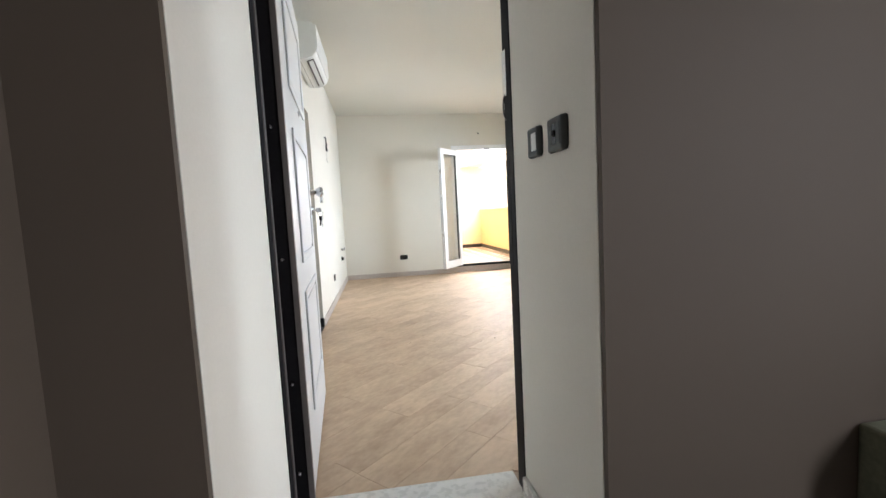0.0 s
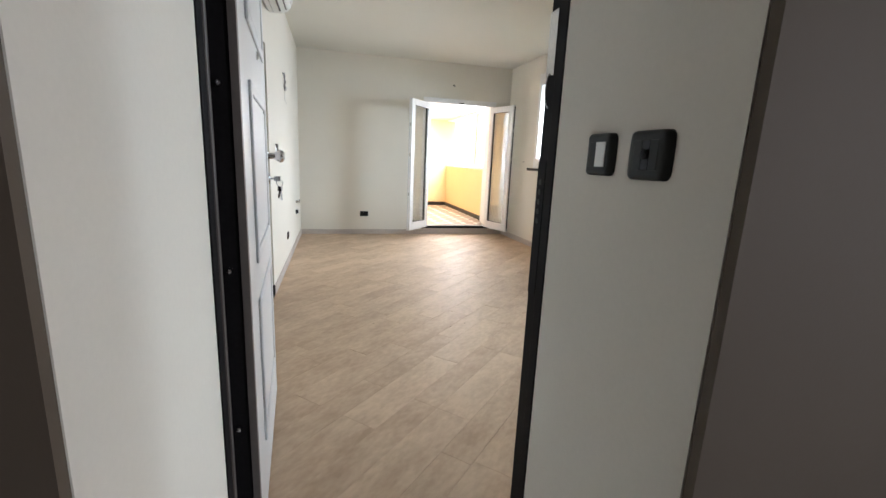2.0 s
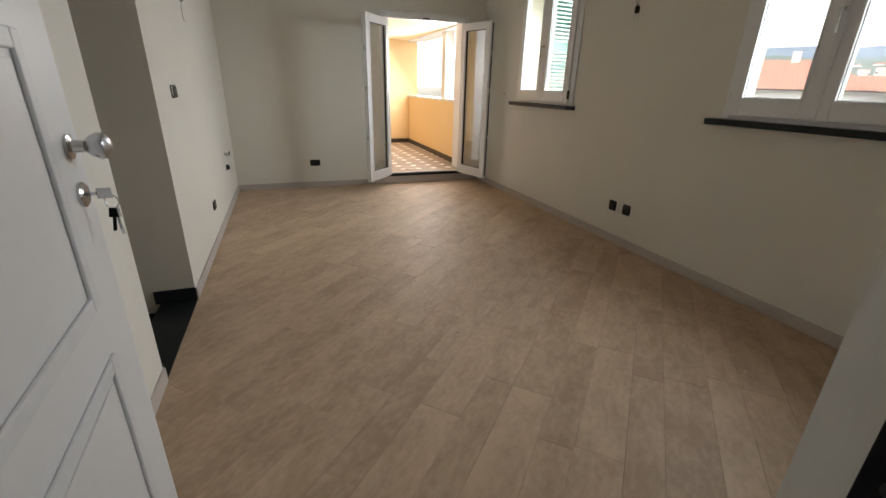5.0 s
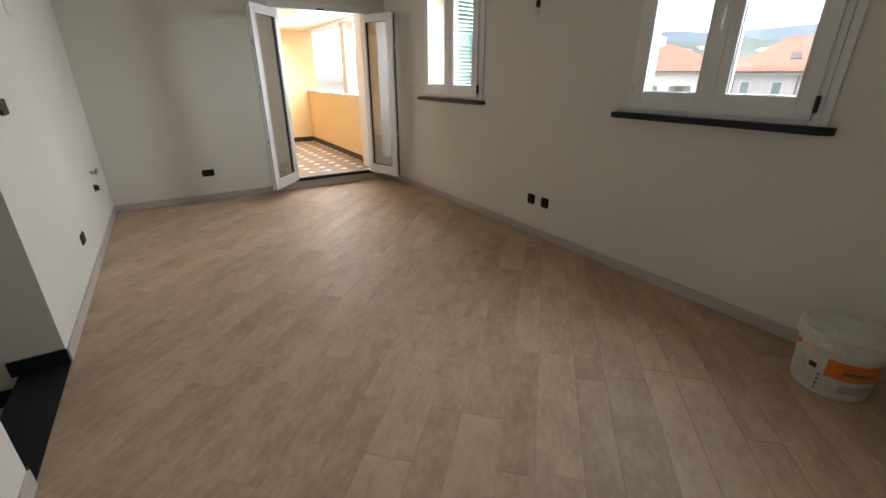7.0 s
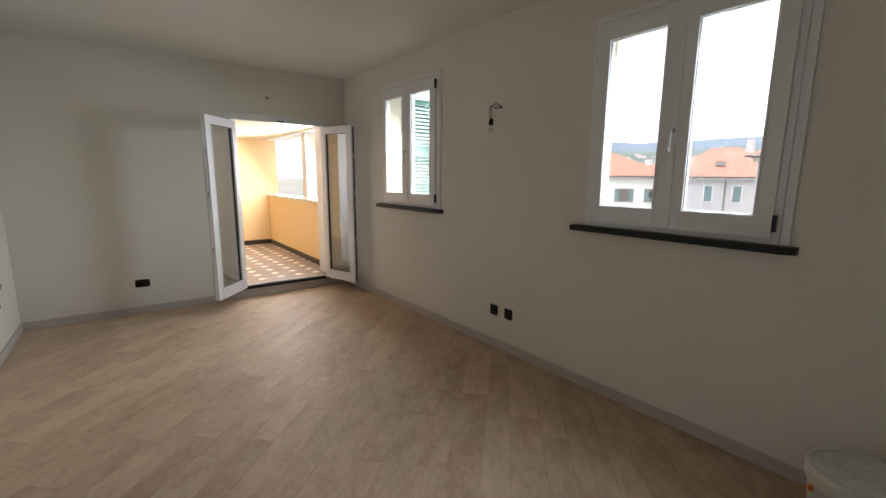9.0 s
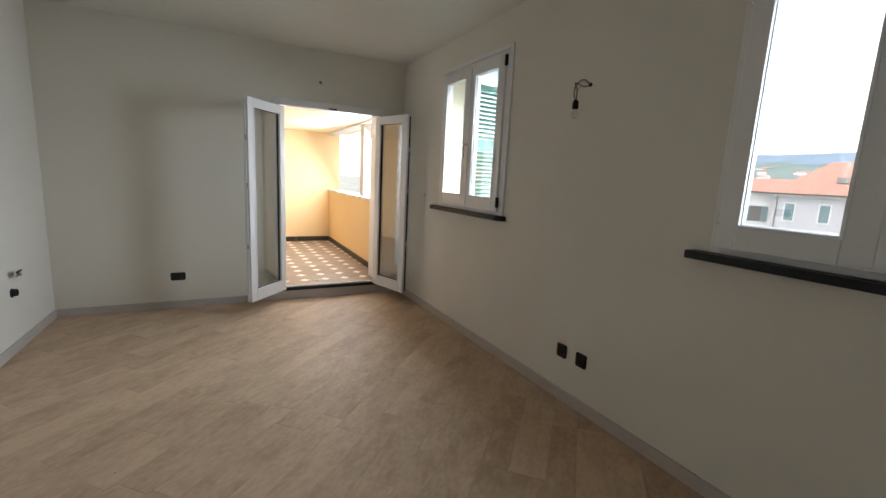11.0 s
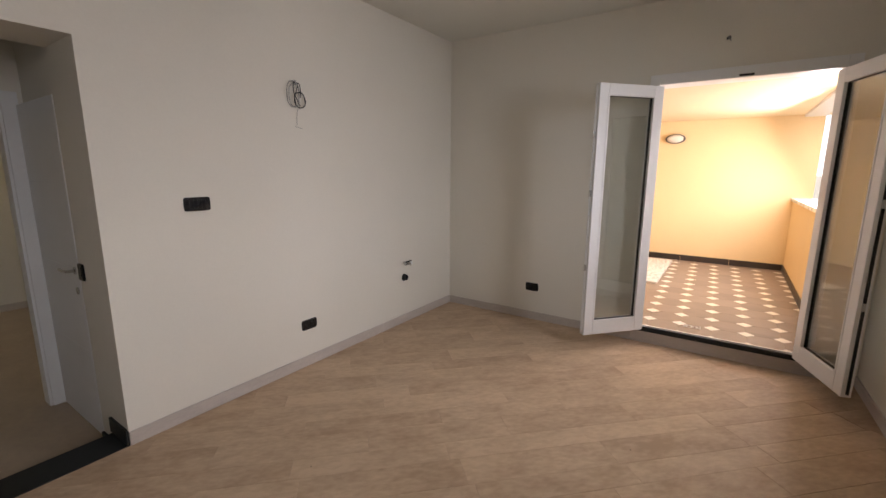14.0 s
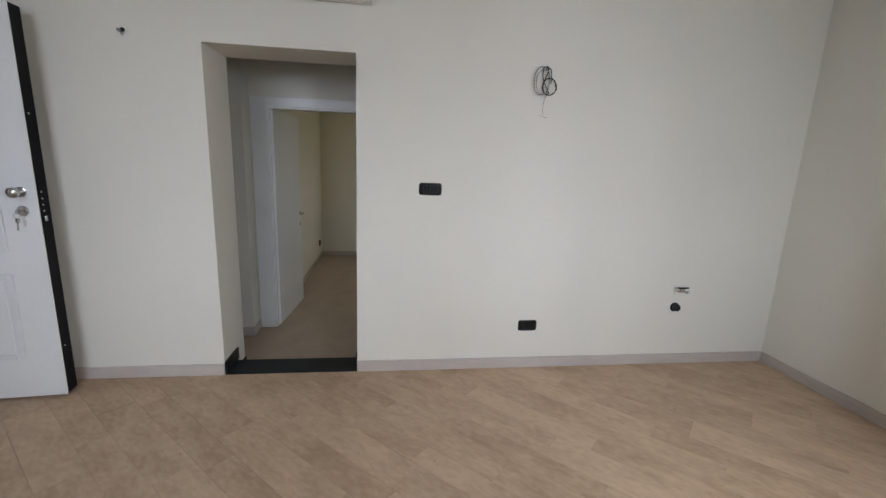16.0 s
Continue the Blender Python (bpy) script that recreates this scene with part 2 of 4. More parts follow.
def lathe(profile, segments=48):
    """A turned shape from (radius, height) pairs."""
    bm = bmesh.new()
    rings = []
    for r, z in profile:
        if r < 1e-5:
            rings.append([bm.verts.new((0, 0, z))])
        else:
            rings.append([bm.verts.new((r * math.cos(2 * math.pi * k / segments), r * math.sin(2 * math.pi * k / segments), z)) for k in range(segments)])
    for a, b in zip(rings, rings[1:]):
        for k in range(segments):
            j = (k + 1) % segments
            if len(a) == 1 and len(b) > 1:
                bm.faces.new((a[0], b[j], b[k]))
            elif len(b) == 1 and len(a) > 1:
                bm.faces.new((a[k], a[j], b[0]))
            elif len(a) > 1:
                bm.faces.new((a[k], a[j], b[j], b[k]))
    bmesh.ops.recalc_face_normals(bm, faces=bm.faces)
    return bm


def tube(points, radius, sides=8):
    """A round cable or rod along a smooth run of points."""
    pts = [Vector(p) for p in points]
    run = []
    n = len(pts)
    for i in range(n - 1):
        p0, p1, p2, p3 = pts[max(0, i - 1)], pts[i], pts[i + 1], pts[min(n - 1, i + 2)]
        for s in range(6):
            t = s / 6
            run.append(0.5 * (2 * p1 + (p2 - p0) * t + (2 * p0 - 5 * p1 + 4 * p2 - p3) * t * t + (3 * p1 - p0 - 3 * p2 + p3) * t ** 3))
    run.append(pts[-1])
    bm = bmesh.new()
    rings = []
    for i, p in enumerate(run):
        d = (run[min(i + 1, len(run) - 1)] - run[max(i - 1, 0)]).normalized()
        side = d.orthogonal().normalized() if not rings else (side - d * side.dot(d)).normalized()
        up = d.cross(side)
        rings.append([bm.verts.new(p + radius * (math.cos(a) * side + math.sin(a) * up)) for a in (2 * math.pi * k / sides for k in range(sides))])
    for a, b in zip(rings, rings[1:]):
        for k in range(sides):
            bm.faces.new((a[k], a[(k + 1) % sides], b[(k + 1) % sides], b[k]))
    bm.faces.new(rings[0][::-1]), bm.faces.new(rings[-1])
    bmesh.ops.recalc_face_normals(bm, faces=bm.faces)
    return bm


def mesh_of(name, bm, mat, smooth=False):
    data = bpy.data.meshes.new(name)
    bm.to_mesh(data)
    bm.free()
    data.materials.append(mat)
    if smooth:
        for p in data.polygons:
            p.use_smooth = True
        data.set_sharp_from_angle(angle=radians(35))
    return data


def part(name, bm, mat, parent, label="", smooth=False, m=None):
    ob = new(name, mesh_of(name, bm, mat, smooth))
    ob.parent = parent
    if m is not None:
        ob.matrix_basis = m
    return tagged(ob, label)


def thing(name, m, label, category, group="", kind=""):
    ob = new(name)
    ob.empty_display_size = 0.1
    ob.matrix_basis = m
    return tagged(ob, label, category, group, kind)


def structure(name, bm, mat, label, category, m=None, smooth=False):
    ob = new(name, mesh_of(name, bm, mat, smooth))
    if m is not None:
        ob.matrix_basis = m
    return tagged(ob, label, category, kind="structure")


# ---- plan of the place ----
XL, XL2 = -0.45, -0.84          # room side and hall side of the kitchen wall
YB, YB2 = 7.32, 7.66            # room side and loggia side of the wall with the french door
YF, YS, YS0 = 1.392, 1.466, 0.80            # room side and stair side of the entrance wall
ZC = 2.79
OP0, OP1, OPZ = 3.28, 4.155, 2.085   # plain opening to the hall
HALL_Z = -0.15
RIGHT = pose(3.10, 1.45, 0, 0, 0, 1.15)   # window wall: its own y runs along the wall, x outwards
WALL_T = 0.22
W2, W1 = (0.93, 2.035), (3.74, 4.83)     # windows along the window wall
WZ0, WZ1 = 1.19, 2.49
FD0, FD1, FDZ0, FDZ1 = 1.50, 2.71, 0.12, 2.22
LOG_Z, LOG_C, LOG_Y, LOG_X = 0.15, 2.22, 10.72, 2.80
MID_Z = 1.13

# walls of the living room
structure("wall_west", boxes((XL2, XL, YS0, OP0, -0.3, ZC), (XL2, XL, OP0, OP1, OPZ, ZC), (XL2, XL, OP1, YB2, -0.3, ZC)), PLASTER,
          "off-white plastered kitchen wall with a plain opening", "wall")
structure("wall_north", boxes((XL2, FD0, YB, YB2, -0.3, ZC), (FD0, FD1, YB, YB2, FDZ1, ZC), (FD1, 3.4, YB, YB2, -0.3, ZC), (FD0, FD1, YB + 0.02, YB2, -0.3, 0.02)), PLASTER,
          "off-white plastered wall around the french door", "wall")
rows = []
y_prev = -0.6
for a, b in (W2, W1):
    rows += [(0, WALL_T, y_prev, a, -0.3, ZC), (0, WALL_T, a, b, -0.3, WZ0), (0, WALL_T, a, b, WZ1, ZC)]
    y_prev = b
rows.append((0, WALL_T, y_prev, 5.872, -0.3, ZC))
structure("wall_east", boxes(*rows), PLASTER, "off-white plastered wall with two windows", "wall", RIGHT)
bm = bmesh.new()
prism(bm, [(XL, YS), (XL, YS0 + 0.004), (-0.225, YS0 + 0.004), (-0.203, 1.342), (-0.235, 1.342), (-0.235, YF), (-0.27, YF), (-0.27, YS)], -0.3, ZC)
prism(bm, [(0.70, YS), (0.70, YF), (0.662, YF), (0.662, 1.302), (0.629, 1.302), (0.66, YS0 + 0.004), (3.5, YS0 + 0.004), (3.5, YS)], -0.3, ZC)
prism(bm, [(-0.27, YS), (-0.27, YF), (-0.235, YF), (-0.235, 1.342), (-0.225, YS0 + 0.004), (0.66, YS0 + 0.004), (0.662, 1.302), (0.662, YF), (0.70, YF), (0.70, YS)], 2.195, ZC)
structure("wall_south", bm, PLASTER, "white plastered entrance wall with deep reveals", "wall")
structure("wall_east_pilaster", boxes((WALL_T, 0.42, W1[1] - 0.004, W1[1] + 0.5, -0.3, ZC)), HOUSE_CREAM, "cream rendered outer pilaster beside the window", "wall", RIGHT)
structure("ceiling", boxes((XL2, 3.9, YS0, YB2, ZC, ZC + 0.25)), CEILING, "matt off-white ceiling", "ceiling")
floor = structure("floor", boxes((XL, 3.14, YF, YB, -0.30, -0.009)), GROUT, "floor of beige wood-look tiles laid diagonally", "floor")

# stair landing outside the entrance
structure("wall_stair", boxes((-0.50, -0.225, YS0 - 0.02, YS0, 0, 2.75), (0.66, 2.6, YS0 - 0.02, YS0, 0, 2.75), (-0.225, 0.66, YS0 - 0.02, YS0, 2.195, 2.75)), STAIR_GREY,
          "grey-brown painted stairwell wall", "wall")
structure("wall_stair_side", boxes((-0.7, -0.50, -2.4, YS0, 0, 2.75)), STAIR_GREY, "grey-brown painted side wall of the landing", "wall")
structure("wall_stair_back", boxes((-0.7, 2.8, -2.6, -2.4, -0.2, 2.75)), STAIR_GREY, "grey-brown painted back wall of the landing", "wall")
# out of view; the hole is added so light reaches the landing
structure("wall_stair_added_hole", boxes((2.6, 2.8, -2.4, -1.33, 0, 2.75), (2.6, 2.8, -0.67, YS0, 0, 2.75), (2.6, 2.8, -1.33, -0.67, 0, 0.9), (2.6, 2.8, -1.33, -0.67, 2.1, 2.75)), STAIR_GREY,
          "unseen stairwell wall with a window hole added to let light in", "wall")
structure("floor_stair", boxes((-0.7, 2.8, -2.6, YS0 + 0.02, -0.2, -0.004)), STAIR_FLOOR, "grey marble floor of the stair landing", "floor")
structure("ceiling_stair", boxes((-0.7, 2.8, -2.6, YS0, 2.75, 2.9)), STAIR_GREY, "grey-brown landing ceiling", "ceiling")
bm = bmesh.new()
prism(bm, [(-0.222, YS0 + 0.02), (0.657, YS0 + 0.02), (0.630, 1.475), (-0.201, 1.475)], -0.05, 0.002)
structure("door_sill_marble", bm, WHITE_MARBLE, "white veined marble entrance threshold", "threshold")

# hall and the room behind it
structure("floor_hall", boxes((-6.0, XL2 + 0.2, 1.8, 6.0, HALL_Z - 0.1, HALL_Z)), HALL_PLANK, "beige wood-look tile floor one step down", "floor")
structure("ceiling_hall", boxes((-6.0, XL2, 1.8, 6.0, 2.55, 2.7)), CEILING, "off-white hall ceiling", "ceiling")
HX = -1.66
structure("wall_hall", boxes((HX - 0.12, HX, 2.0, 3.31, HALL_Z, 2.55), (HX - 0.12, HX, 4.11, 4.32, HALL_Z, 2.55), (HX - 0.12, HX, 3.31, 4.11, 1.87, 2.55), (HX, -1.46, 2.0, 3.165, HALL_Z, 2.55)), PLASTER,
          "plastered hall wall around the inner door", "wall")
structure("wall_hall_end", boxes((HX, XL2, 4.215, 4.32, HALL_Z, 2.55)), PLASTER, "plastered end wall of the hall", "wall")
structure("wall_hall_far_end", boxes((-1.46, XL2, 1.8, 2.0, HALL_Z, 2.55)), PLASTER, "plastered far end of the hall", "wall")
structure("wall_bedroom", boxes((-4.84, -4.72, 3.1, 6.0, HALL_Z, 2.55), (-4.72, HX - 0.12, 3.1, 3.29, HALL_Z, 2.55), (-4.72, -3.6, 5.8, 6.0, HALL_Z, 2.55), (-3.0, HX - 0.12, 5.8, 6.0, HALL_Z, 2.55), (-3.6, -3.0, 5.8, 6.0, HALL_Z, 1.0), (-3.6, -3.0, 5.8, 6.0, 1.9, 2.55), (HX - 0.12, HX, 4.32, 5.8, HALL_Z, 2.55)), PLASTER,
          "off-white plastered walls of the room beyond the hall", "wall")

# loggia
structure("floor_loggia", boxes((-0.8, LOG_X + 0.25, YB2, LOG_Y + 0.2, -0.1, LOG_Z - 0.006), (FD0 + 0.03, FD1 - 0.03, YB + 0.0125, YB2, 0.02, LOG_Z - 0.006)), GROUT, "loggia floor of grey-brown tiles with cream diamonds", "floor")
structure("ceiling_loggia", boxes((-1.0, LOG_X + 0.4, YB2, LOG_Y + 0.2, LOG_C, LOG_C + 0.3)), YELLOW_PALE, "pale cream loggia ceiling", "ceiling")
structure("wall_loggia", boxes((-1.0, LOG_X + 0.2, LOG_Y, LOG_Y + 0.2, -0.1, LOG_C)), YELLOW, "warm yellow plastered loggia end wall", "wall")
structure("wall_loggia_side", boxes((-1.0, -0.8, YB2, LOG_Y, -0.1, LOG_C)), YELLOW, "warm yellow plastered loggia side wall", "wall")
structure("wall_loggia_house", boxes((-0.8, FD0, YB2, YB2 + 0.01, LOG_Z, LOG_C), (FD1, LOG_X + 0.2, YB2, YB2 + 0.01, LOG_Z, LOG_C)), YELLOW, "warm yellow plaster beside the french door", "wall")
structure("wall_parapet", boxes((LOG_X, LOG_X + 0.2, YB2, LOG_Y, -0.1, MID_Z - 0.02)), YELLOW, "warm yellow loggia parapet", "parapet")
# the pillar's glare against the sky is put in as plain white
structure("pillar_loggia", boxes((LOG_X + 0.03, LOG_X + 0.19, 8.50, 8.70, MID_Z + 0.02, LOG_C - 0.03), bevel=0.006), HOUSE_WHITE, "rendered loggia pillar, its overexposed white put into the colour", "pillar")
structure("trim_parapet_coping", boxes((LOG_X - 0.02, LOG_X + 0.23, YB2 + 0.01, LOG_Y, MID_Z - 0.02, MID_Z + 0.02), bevel=0.004), WHITE_MARBLE, "pale stone coping on the loggia parapet", "coping")
structure("trim_loggia_lintel", boxes((LOG_X - 0.01, LOG_X + 0.2, YB2 + 0.01, LOG_Y, LOG_C - 0.03, LOG_C - 0.001)), PVC, "white strip under the loggia ceiling", "trim")


# ---- skirting ----
def skirting(name, rows, label, m=None, mat=SKIRT, bevel=0.003):
    return structure(name, boxes(*rows, bevel=bevel), mat, label, "skirting", m)


SK = 0.08
skirting("baseboard_west", [(XL, XL + 0.012, 4.155, YB - 0.012, 0, SK), (XL, XL + 0.012, YS, 3.28, 0, SK)], "grey-beige tile skirting along the kitchen wall")
skirting("baseboard_north", [(XL + 0.012, FD0, YB - 0.012, YB, 0, SK), (FD1, 2.97, YB - 0.012, YB, 0, SK)], "grey-beige tile skirting beside the french door")
skirting("baseboard_east", [(-0.012, 0, 0.02, 5.86, 0, SK)], "grey-beige tile skirting under the windows", RIGHT)
skirting("baseboard_south", [(2.3, 3.08, YS, YS + 0.007, 0, SK)], "grey-beige tile skirting on the entrance wall")
skirting("baseboard_hall", [(-1.46, -1.448, 2.0, 3.165, HALL_Z, HALL_Z + SK), (HX, -1.448, 3.165, 3.175, HALL_Z, HALL_Z + SK), (HX, HX + 0.012, 4.19, 4.215, HALL_Z, HALL_Z + SK)], "grey-beige tile skirting in the hall")
skirting("baseboard_bedroom", [(-4.72, -4.708, 3.302, 5.8, HALL_Z, HALL_Z + SK), (-4.708, -1.79, 3.29, 3.302, HALL_Z, HALL_Z + SK)], "grey-beige tile skirting in the room beyond")
skirting("baseboard_entrance", [(0.615, 0.632, 0.85, 1.30, 0.002, 0.09), (-0.218, -0.200, 0.85, 1.33, 0.002, 0.09)], "white marble skirting in the entrance reveal", None, WHITE_MARBLE)

# black slate step of the opening to the hall
structure("step_slate", boxes((-0.66, XL + 0.004, OP0, OP1, -0.04, 0.003), (-0.64, XL, OP0, OP1, HALL_Z, -0.04), bevel=0.003), SLATE, "black slate step down to the hall", "step")
for k, (a, b) in enumerate(((OP0, OP0 + 0.014), (OP1 - 0.014, OP1))):
    structure("baseboard_slate_%d" % (k + 1), boxes((-0.685, XL + 0.004, a, b, 0.003, 0.09), (XL2, -0.66, a, b, HALL_Z, HALL_Z + 0.09), bevel=0.002), SLATE, "black slate skirting stepping down beside the step", "skirting")


# ---- entrance door ----
def ring(w, h, bar, y0, y1, x=0.0, z=0.0, bevel=0.003):
    """A flat rectangular frame in the xz plane."""
    return boxes((x, x + bar, y0, y1, z, z + h), (x + w - bar, x + w, y0, y1, z, z + h), (x + bar, x + w - bar, y0, y1, z, z + bar), (x + bar, x + w - bar, y0, y1, z + h - bar, z + h), bevel=bevel)


def upright_frame(name, label, x0, x1, y0, y1, z1, bar, mat):
    ob = thing(name, Matrix(), label, "door frame", kind="structure")
    part("jamb", boxes((x0, x0 + bar, y0, y1, 0.002, z1), bevel=0.003), mat, ob)
    part("jamb", boxes((x1 - bar, x1, y0, y1, 0.002, z1), bevel=0.003), mat, ob)
    part("head", boxes((x0 + bar, x1 - bar, y0, y1, z1 - bar, z1), bevel=0.003), mat, ob)
    return ob


entry_frame = upright_frame("door_frame_entrance", "black painted steel frame of the armoured entrance door", -0.234, 0.661, 1.343, YF + 0.004, 2.193, 0.031, BLACK_STEEL)
part("front_flange", boxes((-0.207, -0.199, 1.338, 1.380, 0.004, 2.165), bevel=0.002), BLACK_STEEL, entry_frame)
part("front_flange", boxes((0.626, 0.640, 1.303, 1.343, 0.004, 2.165), bevel=0.002), BLACK_STEEL, entry_frame)
part("rebate", boxes((-0.206, -0.196, 1.383, 1.402, 0.004, 2.12), bevel=0.002), BROWN_STEEL, entry_frame, "brown-grey steel rebate")
strike = part("strike_plate", boxes((0.6275, 0.631, 1.350, 1.394, 0.86, 1.24), bevel=0.001), BLACK_STEEL, entry_frame, "black strike plate with round bolt holes")
for k in range(5):
    part("bolt_hole", cylinder(bmesh.new(), 0.008, 0.008, 0.003, pose(0.6270, 1.372, 1.075 + 0.027 * k, 0, 90, 0), 16), RUBBER, strike)
part("latch_plate", boxes((0.6265, 0.631, 1.352, 1.394, 1.46, 1.62), bevel=0.001), CHROME, entry_frame, "bright steel latch plate")
part("latch_bow", tube([(0.630, 1.372, 1.47), (0.622, 1.372, 1.455), (0.619, 1.372, 1.425), (0.622, 1.372, 1.395), (0.630, 1.372, 1.38)], 0.003), CHROME, entry_frame, "thin steel latch bow", smooth=True)

LEAF = 1.02
hinge, lock = Vector((-0.151, 1.447, 0)), Vector((-0.233, 2.463, 0))
turn = math.degrees(math.atan2(lock.y - hinge.y, lock.x - hinge.x))
entry = thing("entrance_door", pose(hinge.x, hinge.y, 0.012, 0, 0, turn), "white panelled armoured entrance door standing open into the room", "door")
# its own x runs from hinge to lock, -y is the side that faces the way in
part("core", boxes((0.006, LEAF - 0.006, 0.008, 0.085, 0, 2.155), bevel=0.002), BLACK_STEEL, entry, "black steel core and edges")
part("face_panel", boxes((0.022, LEAF - 0.004, -0.004, 0.008, 0.004, 2.151), bevel=0.002), DOOR_WHITE, entry, "white lacquered face panel")
part("lock_stile", boxes((LEAF - 0.030, LEAF - 0.006, 0.080, 0.106, 0.002, 2.155), bevel=0.002), BLACK_STEEL, entry)
part("inner_panel", boxes((0.004, LEAF - 0.032, 0.085, 0.094, 0.004, 2.151), bevel=0.002), DOOR_WHITE, entry, "white lacquered inner panel")
part("edge_profile", boxes((-0.004, 0.022, -0.007, 0.012, 0, 2.155), bevel=0.001), BROWN_STEEL, entry, "brown-grey steel edge profile")
part("edge_profile", boxes((LEAF - 0.006, LEAF + 0.004, -0.004, 0.004, 0, 2.155), bevel=0.001), PVC, entry, "white edge profile")
part("edge_profile", boxes((-0.004, 0.006, 0.082, 0.096, 0, 2.155), bevel=0.001), BROWN_STEEL, entry, "brown-grey steel edge profile")
for z0, z1 in ((0.245, 0.755), (0.875, 1.425), (1.585, 2.02)):
    raised = part("panel_moulding", ring(0.615, z1 - z0, 0.036, -0.013, -0.0035, 0.240, z0, 0.004), MOULD, entry, "grey-white raised panel moulding")
    part("panel_field", boxes((0.290, 0.805, -0.0085, -0.0035, z0 + 0.050, z1 - 0.050), bevel=0.002), DOOR_WHITE, entry)
for z in (0.12, 0.46, 0.915, 1.375, 1.83):
    part("hinge_bolt", cylinder(bmesh.new(), 0.009, 0.006, 0.016, pose(0.0, 0.040, z, 0, -90, 0), 16, 0.002), CHROME, entry, "bright steel anti-jemmy bolt", smooth=True)
part("lock_plate", boxes((LEAF - 0.005, LEAF - 0.001, 0.022, 0.054, 0.86, 1.26), bevel=0.001), BLACK_STEEL, entry)
for k in range(4):
    part("lock_bolt", cylinder(bmesh.new(), 0.006, 0.006, 0.008, pose(LEAF, 0.038, 1.10 + 0.035 * k, 0, 90, 0), 14, 0.001), CHROME, entry, "steel lock bolt", smooth=True)
part("latch", boxes((LEAF - 0.002, LEAF + 0.012, 0.030, 0.046, 1.045, 1.075), bevel=0.003), CHROME, entry, "steel latch", smooth=True)
part("edge_bolt", cylinder(bmesh.new(), 0.006, 0.006, 0.008, pose(LEAF - 0.002, 0.038, 0.30, 0, 90, 0), 14, 0.001), CHROME, entry, smooth=True)
part("edge_bolt", cylinder(bmesh.new(), 0.006, 0.006, 0.008, pose(LEAF - 0.002, 0.038, 1.62, 0, 90, 0), 14, 0.001), CHROME, entry, smooth=True)
knob = part("knob", lathe([(0.0, 0.0), (0.026, 0.0), (0.027, 0.006), (0.014, 0.010), (0.012, 0.030), (0.022, 0.040), (0.029, 0.055), (0.027, 0.068), (0.015, 0.076), (0.0, 0.077)], 28), CHROME, entry, "satin chrome pull knob", smooth=True, m=pose(0.955, -0.004, 1.208, 90, 0, 0))
plate = part("escutcheon", lathe([(0.0, 0.0), (0.027, 0.0), (0.028, 0.006), (0.022, 0.011), (0.010, 0.012), (0.0, 0.012)], 28), CHROME, entry, "round chrome lock escutcheon", smooth=True, m=pose(0.952, -0.004, 1.105, 90, 0, 0))
part("peephole", lathe([(0.0, 0.0), (0.014, 0.0), (0.015, 0.004), (0.009, 0.007), (0.0, 0.005)], 20), CHROME, entry, "chrome spyhole", smooth=True, m=pose(0.592, -0.004, 1.56, 90, 0, 0))
key = part("key", boxes((-0.002, 0.002, -0.012, 0.012, -0.045, -0.018), (-0.0015, 0.0015, -0.004, 0.004, -0.018, 0.0), bevel=0.001), CHROME, entry, "steel key in the lock", m=pose(0.952, -0.014, 1.105, -90, 0, 0))
bunch = part("key_ring", tube([(0.015 * math.cos(a), 0, 0.015 * math.sin(a)) for a in (k * math.pi / 5 for k in range(11))], 0.0016), CHROME, entry, "small key ring", m=pose(0.952, -0.055, 1.085, 0, 0, 70))
part("key", boxes((-0.011, 0.011, -0.0012, 0.0012, -0.030, -0.008), (-0.004, 0.004, -0.0012, 0.0012, -0.072, -0.030), bevel=0.0008), CHROME, entry, "hanging spare key", m=pose(0.955, -0.056, 1.078, 0, 6, 60))
part("key", boxes((-0.010, 0.010, -0.0012, 0.0012, -0.030, -0.008), (-0.0035, 0.0035, -0.0012, 0.0012, -0.062, -0.030), bevel=0.0008), BLACK_STEEL, entry, "dark hanging spare key", m=pose(0.951, -0.058, 1.078, 0, -9, 110))


# ---- french door and windows ----
def casement_leaf(parent, name, w, h, stile, bottom, th, m, hinges=(), label="", seal_mat=RUBBER, seal_label="black glazing gasket"):
    """A glazed leaf. Its own x runs from the hinge, y through its thickness, z up. The pane sits in the middle."""
    s = 1 if w > 0 else -1
    a = abs(w)

    def X(p, q):
        return (p, q) if s > 0 else (-q, -p)
    leaf = part(name, boxes((*X(0, stile), 0, th, 0, h), (*X(a - stile, a), 0, th, 0, h), (*X(stile, a - stile), 0, th, 0, bottom), (*X(stile, a - stile), 0, th, h - stile, h), bevel=0.004), PVC, parent, label, m=m)
    bead = part("glazing_bead", ring(a - 2 * stile + 0.012, h - bottom - stile + 0.012, 0.014, -0.004, th + 0.004, (stile - 0.006) * s if s > 0 else -(a - stile + 0.006), bottom - 0.006, 0.002), PVC, leaf)
    seal = part("gasket", ring(a - 2 * stile - 0.014, h - bottom - stile - 0.014, 0.005, th * 0.3, th * 0.7, (stile + 0.007) if s > 0 else -(a - stile - 0.007), bottom + 0.007, 0), seal_mat, leaf, seal_label)
    pane = part("pane", boxes((*X(stile, a - stile), th * 0.42, th * 0.58, bottom, h - stile)), GLASS, leaf, "clear glass pane")
    pane.visible_shadow = False
    for z in hinges:
        part("hinge", cylinder(bmesh.new(), 0.008, 0.008, 0.07, pose(-0.006 * s, -0.006, z), 14, 0.002), CHROME, leaf, smooth=True)
    return leaf


